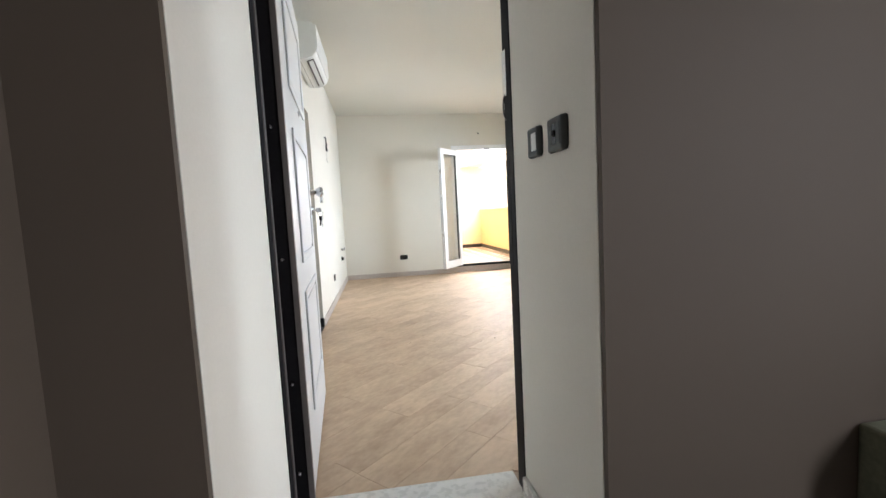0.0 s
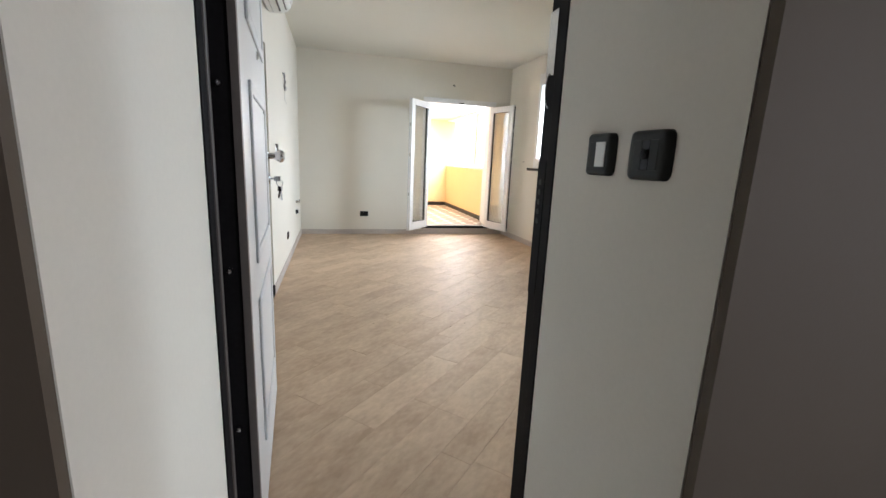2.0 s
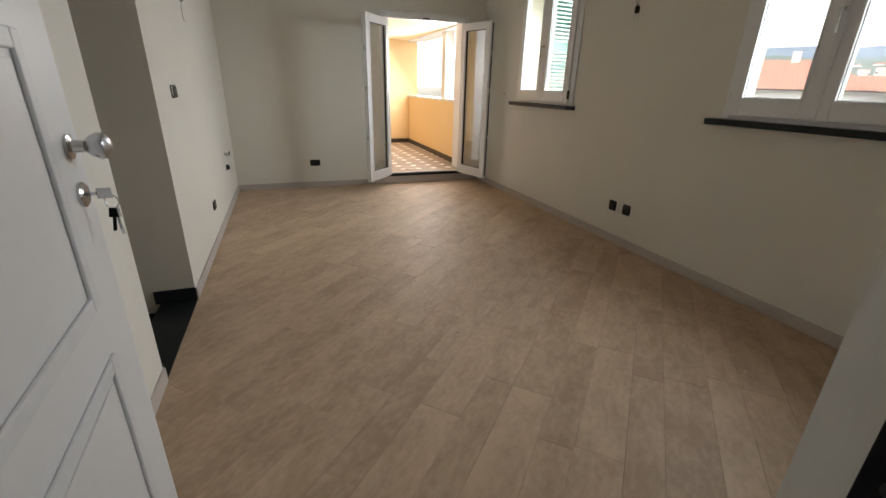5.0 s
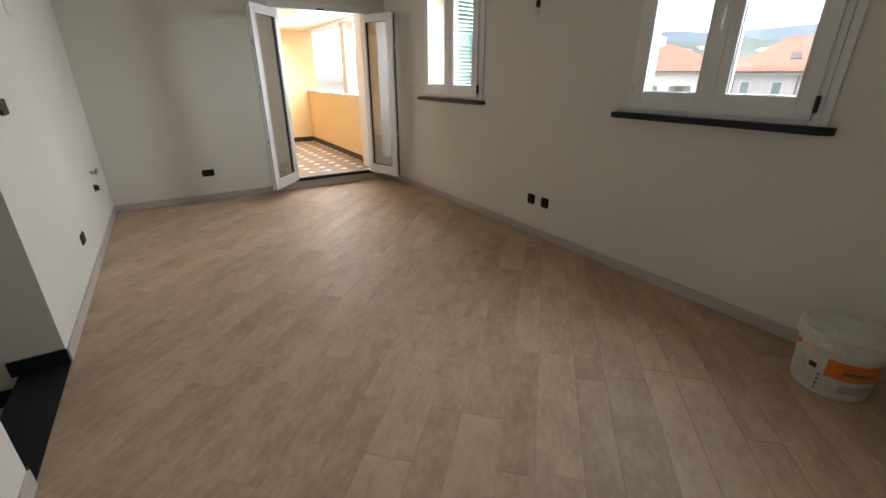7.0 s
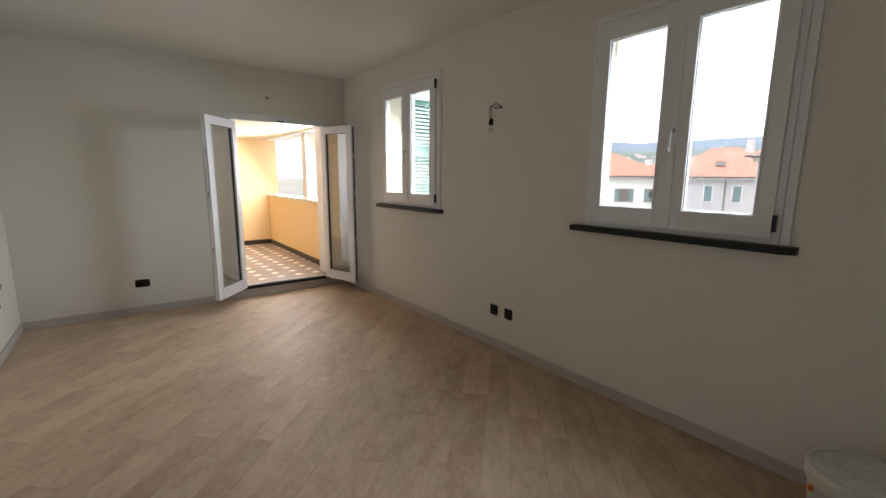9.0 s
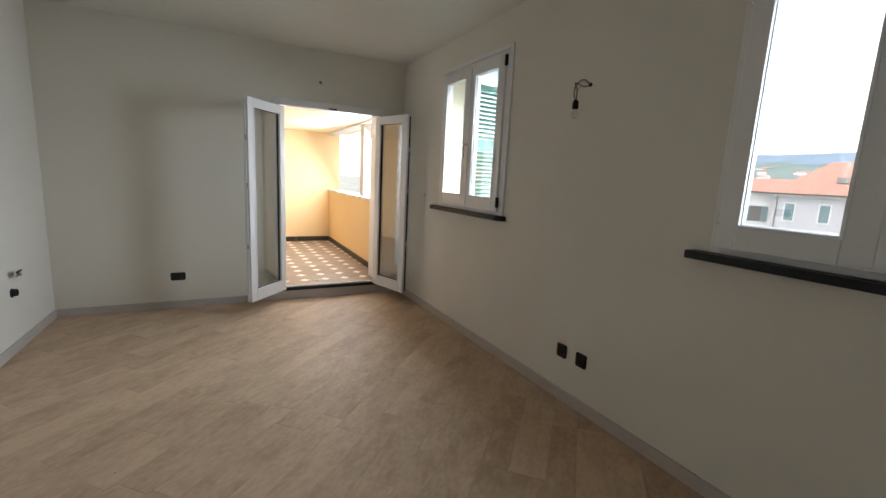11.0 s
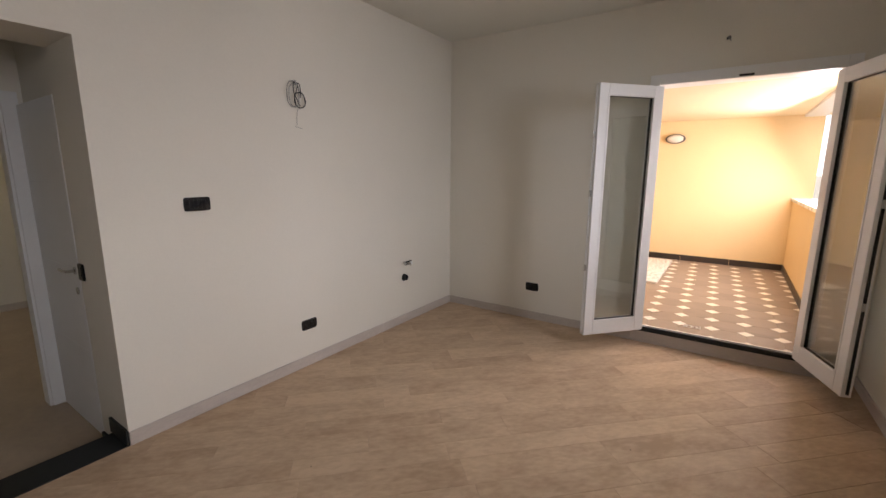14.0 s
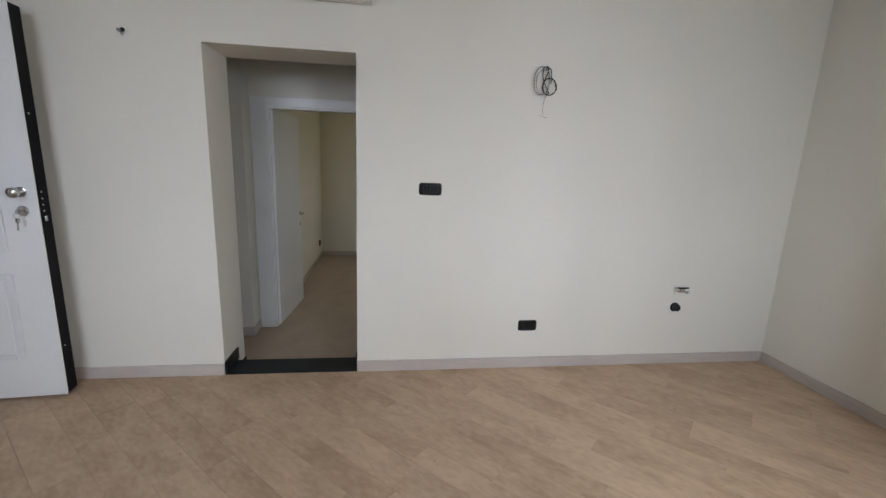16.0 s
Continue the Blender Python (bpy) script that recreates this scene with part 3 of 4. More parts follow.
def lever(parent, m, drop=True, mat=CHROME, label="chrome window handle"):
    h = part("handle", lathe([(0.0, 0.0), (0.013, 0.0), (0.014, 0.010), (0.010, 0.014), (0.008, 0.040), (0.0, 0.041)], 18), mat, parent, label, smooth=True, m=m)
    part("grip", tube([(0, 0, 0.034), (0, 0.006, 0.040), (0, 0.03, 0.042), (0, 0.075, 0.040), (0, 0.115, 0.034)], 0.0075, 10), mat, h, smooth=True)
    return h


fd = thing("french_door", Matrix(), "white glazed french door with both leaves open into the room", "door")
part("casing", boxes((FD0 - 0.02, FD0 + 0.05, YB - 0.02, YB + 0.06, 0.14, FDZ1 + 0.02), bevel=0.004), PVC, fd)
part("casing", boxes((FD1 - 0.05, FD1 + 0.02, YB - 0.02, YB + 0.06, 0.14, FDZ1 + 0.02), bevel=0.004), PVC, fd)
part("casing", boxes((FD0 + 0.05, FD1 - 0.05, YB - 0.02, YB + 0.06, FDZ1 - 0.06, FDZ1 + 0.02), bevel=0.004), PVC, fd)
part("reveal_lining", boxes((FD0, FD0 + 0.03, YB + 0.06, YB2 + 0.012, 0.14, FDZ1), bevel=0.002), PVC, fd)
part("reveal_lining", boxes((FD1 - 0.03, FD1, YB + 0.06, YB2 + 0.012, 0.14, FDZ1), bevel=0.002), PVC, fd)
part("reveal_lining", boxes((FD0 + 0.03, FD1 - 0.03, YB + 0.06, YB2 + 0.012, FDZ1 - 0.03, FDZ1), bevel=0.002), PVC, fd)
part("weather_bar", boxes((FD0 + 0.05, FD1 - 0.05, YB - 0.006, YB + 0.010, 0.1405, 0.156), bevel=0.002), PVC, fd, "white weather bar")
part("striker", boxes((2.07, 2.16, YB - 0.023, YB - 0.018, FDZ1 - 0.052, FDZ1 - 0.036), bevel=0.001), GREY_PLASTIC, fd, "dark striker plate")
HL, HR = Vector((1.553, 7.285)), Vector((2.662, 7.285))
TLp, TRp = Vector((1.172, 6.850)), Vector((2.858, 6.705))
FW, FH = 0.575, 2.005
aL = math.degrees(math.atan2(TLp.y - HL.y, TLp.x - HL.x))
aR = math.degrees(math.atan2(TRp.y - HR.y, TRp.x - HR.x))
lf = casement_leaf(fd, "leaf", FW, FH, 0.082, 0.115, 0.055, pose(HL.x, HL.y, 0.135, 0, 0, aL), hinges=(0.25, 1.0, 1.75), label="open glazed leaf")
rf = casement_leaf(fd, "leaf", -FW, FH, 0.082, 0.115, 0.055, pose(HR.x, HR.y, 0.135, 0, 0, aR + 180), hinges=(0.25, 1.0, 1.75), label="open glazed leaf")
for leaf, s in ((lf, 1), (rf, -1)):
    part("rebate_strip", boxes(*[tuple(sorted((s * (FW - 0.004), s * (FW + 0.010)))) + (0.018, 0.032, 0.02, FH - 0.02)], bevel=0.002), RUBBER if s < 0 else PVC, leaf)
    for z in (0.55, 1.15, 1.6):
        part("lock_cam", boxes(tuple(sorted((s * (FW - 0.002), s * (FW + 0.014)))) + (0.020, 0.034, z, z + 0.05), bevel=0.001), CHROME, leaf)
structure("door_step_slate", boxes((FD0 - 0.03, FD1 + 0.03, YB - 0.022, YB + 0.012, 0.103, 0.140), bevel=0.003), SLATE, "black slate threshold of the french door", "threshold")
structure("door_step_riser", boxes((FD0, FD1, YB - 0.012, YB + 0.01, 0.0, 0.103), bevel=0.002), SKIRT, "grey-beige tile riser under the threshold", "riser")


def window(name, y0, y1, label):
    win = thing(name, RIGHT @ pose(0, y0, WZ0), label, "window", kind="structure")
    w, h = y1 - y0, WZ1 - WZ0
    part("window_frame", boxes((-0.012, 0.07, 0.0, 0.045, 0, h), (-0.012, 0.07, w - 0.045, w, 0, h), (-0.012, 0.07, 0.045, w - 0.045, 0, 0.04), (-0.012, 0.07, 0.045, w - 0.045, h - 0.045, h), bevel=0.004), PVC, win)
    part("reveal", boxes((0.07, WALL_T, 0.0, 0.02, 0, h), (0.07, WALL_T, w - 0.02, w, 0, h), (0.07, WALL_T, 0.02, w - 0.02, h - 0.02, h)), HOUSE_CREAM, win, "cream rendered outer reveal")
    lw, lh = (w - 0.066) / 2, h - 0.062
    # own x of a leaf runs along the wall; its y points into the room
    near = casement_leaf(win, "sash", lw, lh, 0.078, 0.106, 0.050, pose(0.020, 0.033, 0.028, 0, 0, 90), label="white sash", seal_mat=MOULD, seal_label="pale grey glazing gasket")
    far = casement_leaf(win, "sash", -lw, lh, 0.078, 0.106, 0.050, pose(0.020, w - 0.033, 0.028, 0, 0, 90), label="white sash", seal_mat=MOULD, seal_label="pale grey glazing gasket")
    part("cover_strip", boxes((-0.014, -0.001, -0.042, -0.003, 0.001, h + 0.036), bevel=0.002), PVC, win, "white cover strip")
    part("cover_strip", boxes((-0.014, -0.001, -0.002, w, h + 0.003, h + 0.036), bevel=0.002), PVC, win, "white cover strip")
    part("meeting_strip", boxes((-0.036, -0.028, w / 2 - 0.022, w / 2 + 0.016, 0.04, h - 0.05), bevel=0.003), PVC, win)
    lever(win, pose(-0.034, w / 2 - 0.004, h * 0.457, 0, -90, 0) @ pose(0, 0, 0, 0, 0, 90))
    for z in (0.065, h - 0.125):
        part("corner_hinge", boxes((-0.040, -0.016, 0.016, 0.034, z, z + 0.085), bevel=0.004), GREY_PLASTIC, win, "dark tilt hinge cover")
    for z in (0.16, h - 0.2):
        part("hinge", cylinder(bmesh.new(), 0.006, 0.006, 0.05, pose(-0.022, w - 0.030, z), 12, 0.001), CHROME, win, smooth=True)
    slab = prism(bmesh.new(), [(0.06, -0.08), (0.06, w + 0.08), (-0.075, w + 0.08), (-0.075, -0.02), (-0.04, -0.08)], -0.038, 0.0)
    bmesh.ops.bevel(slab, geom=list(slab.edges), offset=0.003, segments=2, profile=0.5, affect="EDGES")
    bmesh.ops.recalc_face_normals(slab, faces=slab.faces)
    part("window_sill", slab, SLATE, win, "black slate window sill with a cut corner")
    part("outer_sill", boxes((0.07, WALL_T + 0.06, 0.02, w - 0.02, -0.02, 0.012), bevel=0.003), SLATE_EDGE, win, "grey slate outer sill")
    return win


window("window_1", *W1, "white two-sash window over a black slate sill")
window("window_2", *W2, "white two-sash window with a view over roofs")


def shutter(name, w, h, m, label):
    """A louvred shutter leaf with a tilting lower flap. Own x across, z up."""
    sh = thing(name, m, label, "shutter", group="green window shutters")
    part("stile", boxes((0, 0.055, -0.02, 0.02, 0, h), bevel=0.003), GREEN_SHUTTER, sh)
    part("stile", boxes((w - 0.055, w, -0.02, 0.02, 0, h), bevel=0.003), GREEN_SHUTTER, sh)
    for z0, z1 in ((0, 0.06), (h * 0.46, h * 0.46 + 0.12), (h - 0.06, h)):
        part("rail", boxes((0.055, w - 0.055, -0.02, 0.02, z0, z1), bevel=0.003), GREEN_SHUTTER, sh)
    slat = mesh_of("slat", boxes((0.05, w - 0.05, -0.024, 0.024, -0.004, 0.004)), GREEN_SHUTTER)
    for z0, z1, lean in ((0.06, h * 0.46, -30), (h * 0.46 + 0.12, h - 0.06, 38)):
        n = int((z1 - z0) / 0.042)
        for k in range(n):
            s = new("slat", slat)
            s.parent = sh
            s.matrix_basis = pose(0, 0, z0 + (k + 0.5) * (z1 - z0) / n, lean, 0, 0)
    return sh


shutter("shutter", 0.53, 1.24, RIGHT @ pose(0.30, W1[1] - 0.045, WZ0 + 0.02, 0, 0, 6), "green louvred shutter standing open outside the window")
shutter("shutter", 0.53, 1.24, RIGHT @ pose(WALL_T + 0.03, W1[0] - 0.02, WZ0 + 0.02, 0, 0, -84), "green louvred shutter folded back on the facade")


# ---- switches, sockets, wiring ----
def wing_cover(w, h, depth, nx=28, nz=18):
    """A cover plate whose two sides slope down to the wall like wings. Own x across, y out, z up."""
    bm = bmesh.new()
    r = 0.012
    front, rim = [], []
    for j in range(nz + 1):
        z = h / 2 * math.sin(math.pi * (j / nz - 0.5))
        v = abs(2 * z / h)
        q = max(0.0, (abs(z) - (h / 2 - r)) / r)
        half = w / 2 * (1 - 0.035 * v * v) - r * (1 - math.sqrt(max(0.0, 1 - q * q)))
        line = []
        for i in range(nx + 1):
            u = 2 * i / nx - 1
            crease = 0.66 + 0.10 * v * v
            d = depth if abs(u) < crease else depth - (depth - 0.004) * ((abs(u) - crease) / (1 - crease)) ** 1.3
            if v > 0.86:
                d *= 1 - 0.4 * ((v - 0.86) / 0.14) ** 2
            line.append(bm.verts.new((u * half, d, z)))
        front.append(line)
    for a, b in zip(front, front[1:]):
        for i in range(nx):
            bm.faces.new((a[i], a[i + 1], b[i + 1], b[i]))
    edge = front[0] + [l[-1] for l in front[1:]] + front[-1][-2::-1] + [l[0] for l in front[-2:0:-1]]
    foot = [bm.verts.new((v.co.x, 0, v.co.z)) for v in edge]
    for k in range(len(edge)):
        n = (k + 1) % len(edge)
        bm.faces.new((edge[k], edge[n], foot[n], foot[k]))
    bmesh.ops.recalc_face_normals(bm, faces=bm.faces)
    return bm


def plate_thing(name, m, w, h, label, category, inserts=3, kind="socket", mat=BLACK_PLASTIC, depth=0.011):
    """A wall plate. Own x across, y out of the wall, z up, its middle at the origin."""
    ob = thing(name, m, label, category)
    part("cover", wing_cover(w, h, depth), mat, ob, smooth=True)
    part("insert", boxes((-w * 0.31, w * 0.31, 0.001, depth + 0.0004, -h / 2 + 0.0145, h / 2 - 0.0145)), RUBBER, ob)
    iw = (w * 0.62 - 0.003) / inserts
    for k in range(inserts):
        x = -w * 0.31 + 0.0015 + (k + 0.5) * iw
        mod = part("module", boxes((x - iw / 2 + 0.001, x + iw / 2 - 0.001, 0.001, depth + 0.0016, -h / 2 + 0.016, h / 2 - 0.016), bevel=0.0008), mat, ob)
        if kind == "socket" and k % 2 == 0:
            for dz in (-0.011, 0.0, 0.011):
                part("pin_hole", cylinder(bmesh.new(), 0.0026, 0.0026, 0.002, pose(x, depth + 0.0012, dz, 90, 0, 0), 10), RUBBER, mod)
    return ob


def on_west(y, z):
    return pose(XL, y, z, 0, 0, -90)


def on_north(x, z):
    return pose(x, YB, z, 0, 0, 180)


def on_east(y, z):
    return RIGHT @ pose(0, y - 1.45, z, 0, 0, 90)


plate_thing("wall_socket", on_west(5.365, 0.325), 0.138, 0.078, "black three-module wall socket above the skirting", "socket")
plate_thing("light_switch", on_west(4.63, 1.283), 0.150, 0.080, "black wide light switch on the kitchen wall", "switch", 4, "switch")
plate_thing("wall_socket", on_north(0.545, 0.335), 0.135, 0.082, "black wall socket beside the french door", "socket")
plate_thing("wall_socket", on_east(4.36, 0.345), 0.094, 0.094, "black square wall socket under the windows", "socket", 2, "socket")
plate_thing("wall_socket", on_east(4.185, 0.345), 0.094, 0.094, "black square wall socket under the windows", "socket", 2, "blank")
plate_thing("light_switch", pose(-0.80, OP1, 0.92, 0, 0, 180), 0.085, 0.095, "black light switch inside the opening", "switch", 2, "switch")
plate_thing("light_switch", pose(0.93, YS, 1.0, 0, 0, 0), 0.130, 0.085, "black light switch beside the entrance door", "switch", 3, "switch")
plate_thing("wall_socket", pose(-4.45, 3.29, 0.12, 0, 0, 0), 0.130, 0.085, "black wall socket in the room beyond", "socket", 3)

reveal_turn = math.degrees(math.atan2(1.302 - 0.804, 0.629 - 0.66))


def on_reveal(y, z):
    return pose(0.629 + (1.302 - y) * 0.0622, y, z, 0, 0, reveal_turn)


def reveal_plate(y, z, w, h, label, bell):
    ob = thing("bell_plate" if bell else "name_plate", on_reveal(y, z), label, "switch plate")
    part("cover", wing_cover(w, h, 0.014), GREY_PLASTIC, ob, smooth=True)
    part("insert", boxes((-w * 0.29, w * 0.29, 0.001, 0.0143, -h / 2 + 0.017, h / 2 - 0.017)), RUBBER, ob)
    if bell:
        for x0, x1 in ((-0.030, -0.0105), (0.0105, 0.030)):
            part("module", boxes((x0, x1, 0.001, 0.0152, -h / 2 + 0.0185, h / 2 - 0.0185), bevel=0.0008), GREY_PLASTIC, ob)
        part("module", boxes((-0.0095, 0.0095, 0.001, 0.0152, -h / 2 + 0.0185, h / 2 - 0.0185), bevel=0.0008), BLACK_PLASTIC, ob)
        part("bell_button", lathe([(0.0, 0.0), (0.0092, 0.0), (0.0092, 0.004), (0.007, 0.007), (0.0, 0.0085)], 20), BLACK_PLASTIC, ob, "round black bell push", smooth=True, m=pose(0, 0.0150, 0.002, -90, 0, 0))
    else:
        part("module", boxes((0.006, 0.0255, 0.001, 0.0152, -h / 2 + 0.0185, h / 2 - 0.0185), bevel=0.0008), GREY_PLASTIC, ob)
        part("name_card", boxes((-0.026, 0.005, 0.001, 0.0154, -h / 2 + 0.0185, h / 2 - 0.0185), bevel=0.0008), WHITE_PLASTIC, ob, "blank white name card")
    return ob


reveal_plate(1.120, 1.257, 0.092, 0.089, "dark grey plate with a blank white name card", False)
reveal_plate(0.980, 1.255, 0.108, 0.092, "dark grey door bell plate", True)


def wire_coil(name, m, label, seed, mats, loops=3, size=0.07, tail=0.12):
    """Loose cable ends hanging from a hole in the wall. Own x across, y out, z up."""
    rnd = random.Random(seed)
    ob = thing(name, m, label, "cable")
    part("wall_hole", cylinder(bmesh.new(), 0.012, 0.012, 0.004, pose(0, 0.001, 0, 90, 0, 0), 16), GREY_PLASTIC, ob)
    for k in range(loops):
        r, cx, cz = size * rnd.uniform(0.4, 0.85), rnd.uniform(-0.4, 0.5) * size, -size * rnd.uniform(0.7, 1.1)
        pts = [(0, 0, 0)] + [(cx + r * 0.9 * math.sin(a + 0.5 * k), 0.018 + 0.012 * k + 0.008 * math.sin(2 * a), cz + r * math.cos(a)) for a in (0.4 + j * 0.8 + k for j in range(8))]
        if k == loops - 1:
            pts.append((cx - 0.01, 0.02, cz - r - tail))
        part("wire", tube(pts, (0.0034, 0.0024, 0.0018)[k % 3]), mats[k % len(mats)], ob, smooth=True)
    return ob


coil = thing("wall_lamp_wires", on_west(5.355, 2.075), "coil of loose grey and black wires for a wall lamp", "cable")
part("wall_hole", cylinder(bmesh.new(), 0.010, 0.010, 0.004, pose(0, 0.001, 0, 90, 0, 0), 16), GREY_PLASTIC, coil)
for turns, (cx, cz, rx, rz, r, a0), mat in ((2.1, (-0.020, -0.118, 0.046, 0.050, 0.0032, 1.2), CABLE_BLACK), (2.4, (0.034, -0.085, 0.052, 0.086, 0.0016, 0.3), CABLE_GREY), (1.6, (0.024, -0.090, 0.045, 0.076, 0.0018, 0.8), CABLE_GREY)):
    n = int(turns * 10)
    loop = [(cx + rx * (1 + 0.06 * math.sin(1.7 * k)) * math.sin(a0 + k * 0.628), 0.014 + 0.012 * math.sin(0.9 * k + a0) ** 2, cz + rz * (1 + 0.05 * math.cos(2.3 * k)) * math.cos(a0 + k * 0.628)) for k in range(n)]
    part("wire", tube([(0, 0, 0), (0.3 * cx, 0.02, -0.02)] + loop, r), mat, coil, smooth=True)
part("wire", tube([(0, 0, 0), (-0.022, 0.02, -0.015), (-0.030, 0.016, -0.07), (-0.028, 0.012, -0.10)], 0.0030), CABLE_BLACK, coil, smooth=True)
part("wire", tube([(0, 0, 0), (0.028, 0.02, -0.01), (0.026, 0.018, -0.07), (0.0, 0.02, -0.125), (-0.02, 0.02, -0.16)], 0.0028), CABLE_BLACK, coil, smooth=True)
part("wire", tube([(-0.02, 0.02, -0.15), (0.004, 0.018, -0.19), (0.012, 0.016, -0.25), (0.010, 0.018, -0.285)], 0.0016), CABLE_GREY, coil, smooth=True)
part("wire", tube([(0.035, 0.02, -0.295), (0.01, 0.03, -0.305), (-0.02, 0.03, -0.310)], 0.0016), CABLE_GREY, coil, smooth=True)
wire_coil("wire_stub", on_west(2.87, 2.12), "short stub of loose wires in the wall", 5, (CABLE_BLACK, CABLE_GREY), 2, 0.011, 0.008)
wire_coil("wire_stub", on_north(1.98, 2.452), "short stub of loose wires above the french door", 8, (CABLE_BLACK, CABLE_GREY), 2, 0.013, 0.01)

bulb = thing("bulb_pendant", on_east(4.345, 2.085), "black lamp holder with a clear bulb hanging from wall wires", "lamp")
part("wall_hole", cylinder(bmesh.new(), 0.012, 0.012, 0.004, pose(0, 0.001, 0, 90, 0, 0), 16), GREY_PLASTIC, bulb)
part("wire", tube([(0, 0, 0), (0.01, 0.05, 0.025), (0.05, 0.07, 0.0), (0.075, 0.06, -0.05), (0.06, 0.055, -0.095)], 0.0028), CABLE_BLACK, bulb, smooth=True)
part("wire", tube([(0, 0, 0), (0.03, 0.03, -0.01), (0.06, 0.07, 0.012), (0.03, 0.08, -0.035), (0.05, 0.06, -0.07), (0.056, 0.055, -0.10)], 0.0028), CABLE_BLACK, bulb, smooth=True)
part("wire", tube([(0, 0, 0), (0.04, 0.03, 0.02), (0.085, 0.05, -0.01), (0.05, 0.06, -0.03), (0.02, 0.05, 0.0)], 0.002), CABLE_GREY, bulb, smooth=True)
part("lamp_holder", lathe([(0.0, 0.0), (0.012, 0.0), (0.019, -0.012), (0.020, -0.050), (0.017, -0.054), (0.0, -0.054)], 24), BLACK_PLASTIC, bulb, "black lamp holder", smooth=True, m=pose(0.058, 0.055, -0.09))
part("bulb", lathe([(0.011, -0.050), (0.013, -0.062), (0.021, -0.078), (0.0225, -0.090), (0.019, -0.103), (0.010, -0.111), (0.0, -0.113)], 24), BULB_GLASS, bulb, "clear glass bulb", smooth=True, m=pose(0.058, 0.055, -0.09))

catch = thing("door_catch", on_east(6.62, 1.28), "small chrome door catch on the window wall", "door catch")
part("rosette", lathe([(0.0, 0.0), (0.011, 0.0), (0.011, 0.004), (0.0, 0.005)], 16), CHROME, catch, smooth=True, m=pose(0, 0, 0, -90, 0, 0))
part("hook", tube([(0, 0.003, 0), (0, 0.02, 0), (0.004, 0.028, -0.004), (0.012, 0.03, -0.006)], 0.003), CHROME, catch, smooth=True)

# kitchen water outlet and drain
tap = thing("water_outlet", on_west(6.50, 0.585), "capped water outlets in the kitchen wall", "pipe")
part("pipe", lathe([(0.0, 0.0), (0.012, 0.0), (0.012, 0.02), (0.009, 0.024), (0.009, 0.05), (0.0, 0.05)], 18), CHROME, tap, smooth=True, m=pose(-0.05, 0, 0.0, -90, 0, 0))
part("pipe", lathe([(0.0, 0.0), (0.012, 0.0), (0.012, 0.025), (0.010, 0.028), (0.010, 0.06), (0.0, 0.06)], 18), CHROME, tap, smooth=True, m=pose(0.0, 0, 0.02, -90, 0, 0))
part("valve", boxes((-0.032, 0.028, 0.03, 0.055, 0.0, 0.028), bevel=0.005), CHROME, tap, "chrome stop valve", smooth=True)
part("valve", boxes((-0.125, -0.092, 0.0, 0.018, -0.018, 0.012), bevel=0.005), WHITE_PLASTIC, tap, smooth=True)
part("valve_lever", boxes((-0.06, 0.03, 0.045, 0.055, 0.028, 0.040), bevel=0.002), GREY_PLASTIC, tap)
drain = thing("drain_outlet", on_west(6.505, 0.455), "black drain pipe stub in the kitchen wall", "pipe")
part("pipe", lathe([(0.0, 0.0), (0.026, 0.0), (0.028, 0.03), (0.024, 0.032), (0.022, 0.012), (0.0, 0.012)], 24), RUBBER, drain, smooth=True, m=pose(0, 0, 0, -82, 0, 0))
part("collar", lathe([(0.022, 0.0), (0.036, 0.0), (0.034, 0.005), (0.022, 0.006)], 24), GREY_PLASTIC, drain, smooth=True, m=pose(0, 0, 0, -90, 0, 0))

# ---- split air conditioner ----
ac = thing("air_conditioner", on_west(3.86, 2.345), "white split air conditioner high over the opening", "air conditioner")
AW = 0.78
prof = [(0.0, 0.03), (0.0, 0.285), (0.15, 0.288), (0.185, 0.275), (0.200, 0.23), (0.203, 0.10), (0.195, 0.055), (0.17, 0.022), (0.11, 0.0), (0.03, 0.0)]


def side_profile(prof, x0, x1, bevel=0.004):
    bm = bmesh.new()
    a, b = [bm.verts.new((x0, y, z)) for y, z in prof], [bm.verts.new((x1, y, z)) for y, z in prof]
    bm.faces.new(a), bm.faces.new(b[::-1])
    for i in range(len(prof)):
        j = (i + 1) % len(prof)
        bm.faces.new((a[j], a[i], b[i], b[j]))
    bmesh.ops.recalc_face_normals(bm, faces=bm.faces)
    return bm


part("body", side_profile(prof, -AW / 2, AW / 2), WHITE_PLASTIC, ac, smooth=True)
part("front_panel", side_profile([(0.196, 0.275), (0.207, 0.262), (0.210, 0.10), (0.202, 0.066), (0.196, 0.07)], -AW / 2 + 0.004, AW / 2 - 0.004), WHITE_PLASTIC, ac, smooth=True)
part("outlet_slot", side_profile([(0.112, 0.004), (0.112, -0.002), (0.168, 0.018), (0.166, 0.026)], -AW / 2 + 0.06, AW / 2 - 0.06), BROWN_STEEL, ac, "dark grey air outlet slot")
part("flap", side_profile([(0.126, -0.001), (0.128, -0.006), (0.160, 0.008), (0.158, 0.012)], -AW / 2 + 0.065, AW / 2 - 0.065), WHITE_PLASTIC, ac)
part("seam", side_profile([(0.060, 0.002), (0.060, -0.001), (0.064, -0.001), (0.064, 0.002)], -AW / 2 + 0.02, AW / 2 - 0.02), CABLE_GREY, ac)

# ---- paint bucket ----
bucket = thing("paint_bucket", pose(2.81, 1.925, 0, 0, 0, 0), "used white plastic paint bucket with an orange label by the wall", "bucket")
BR0, BR1, BH = 0.148, 0.172, 0.315


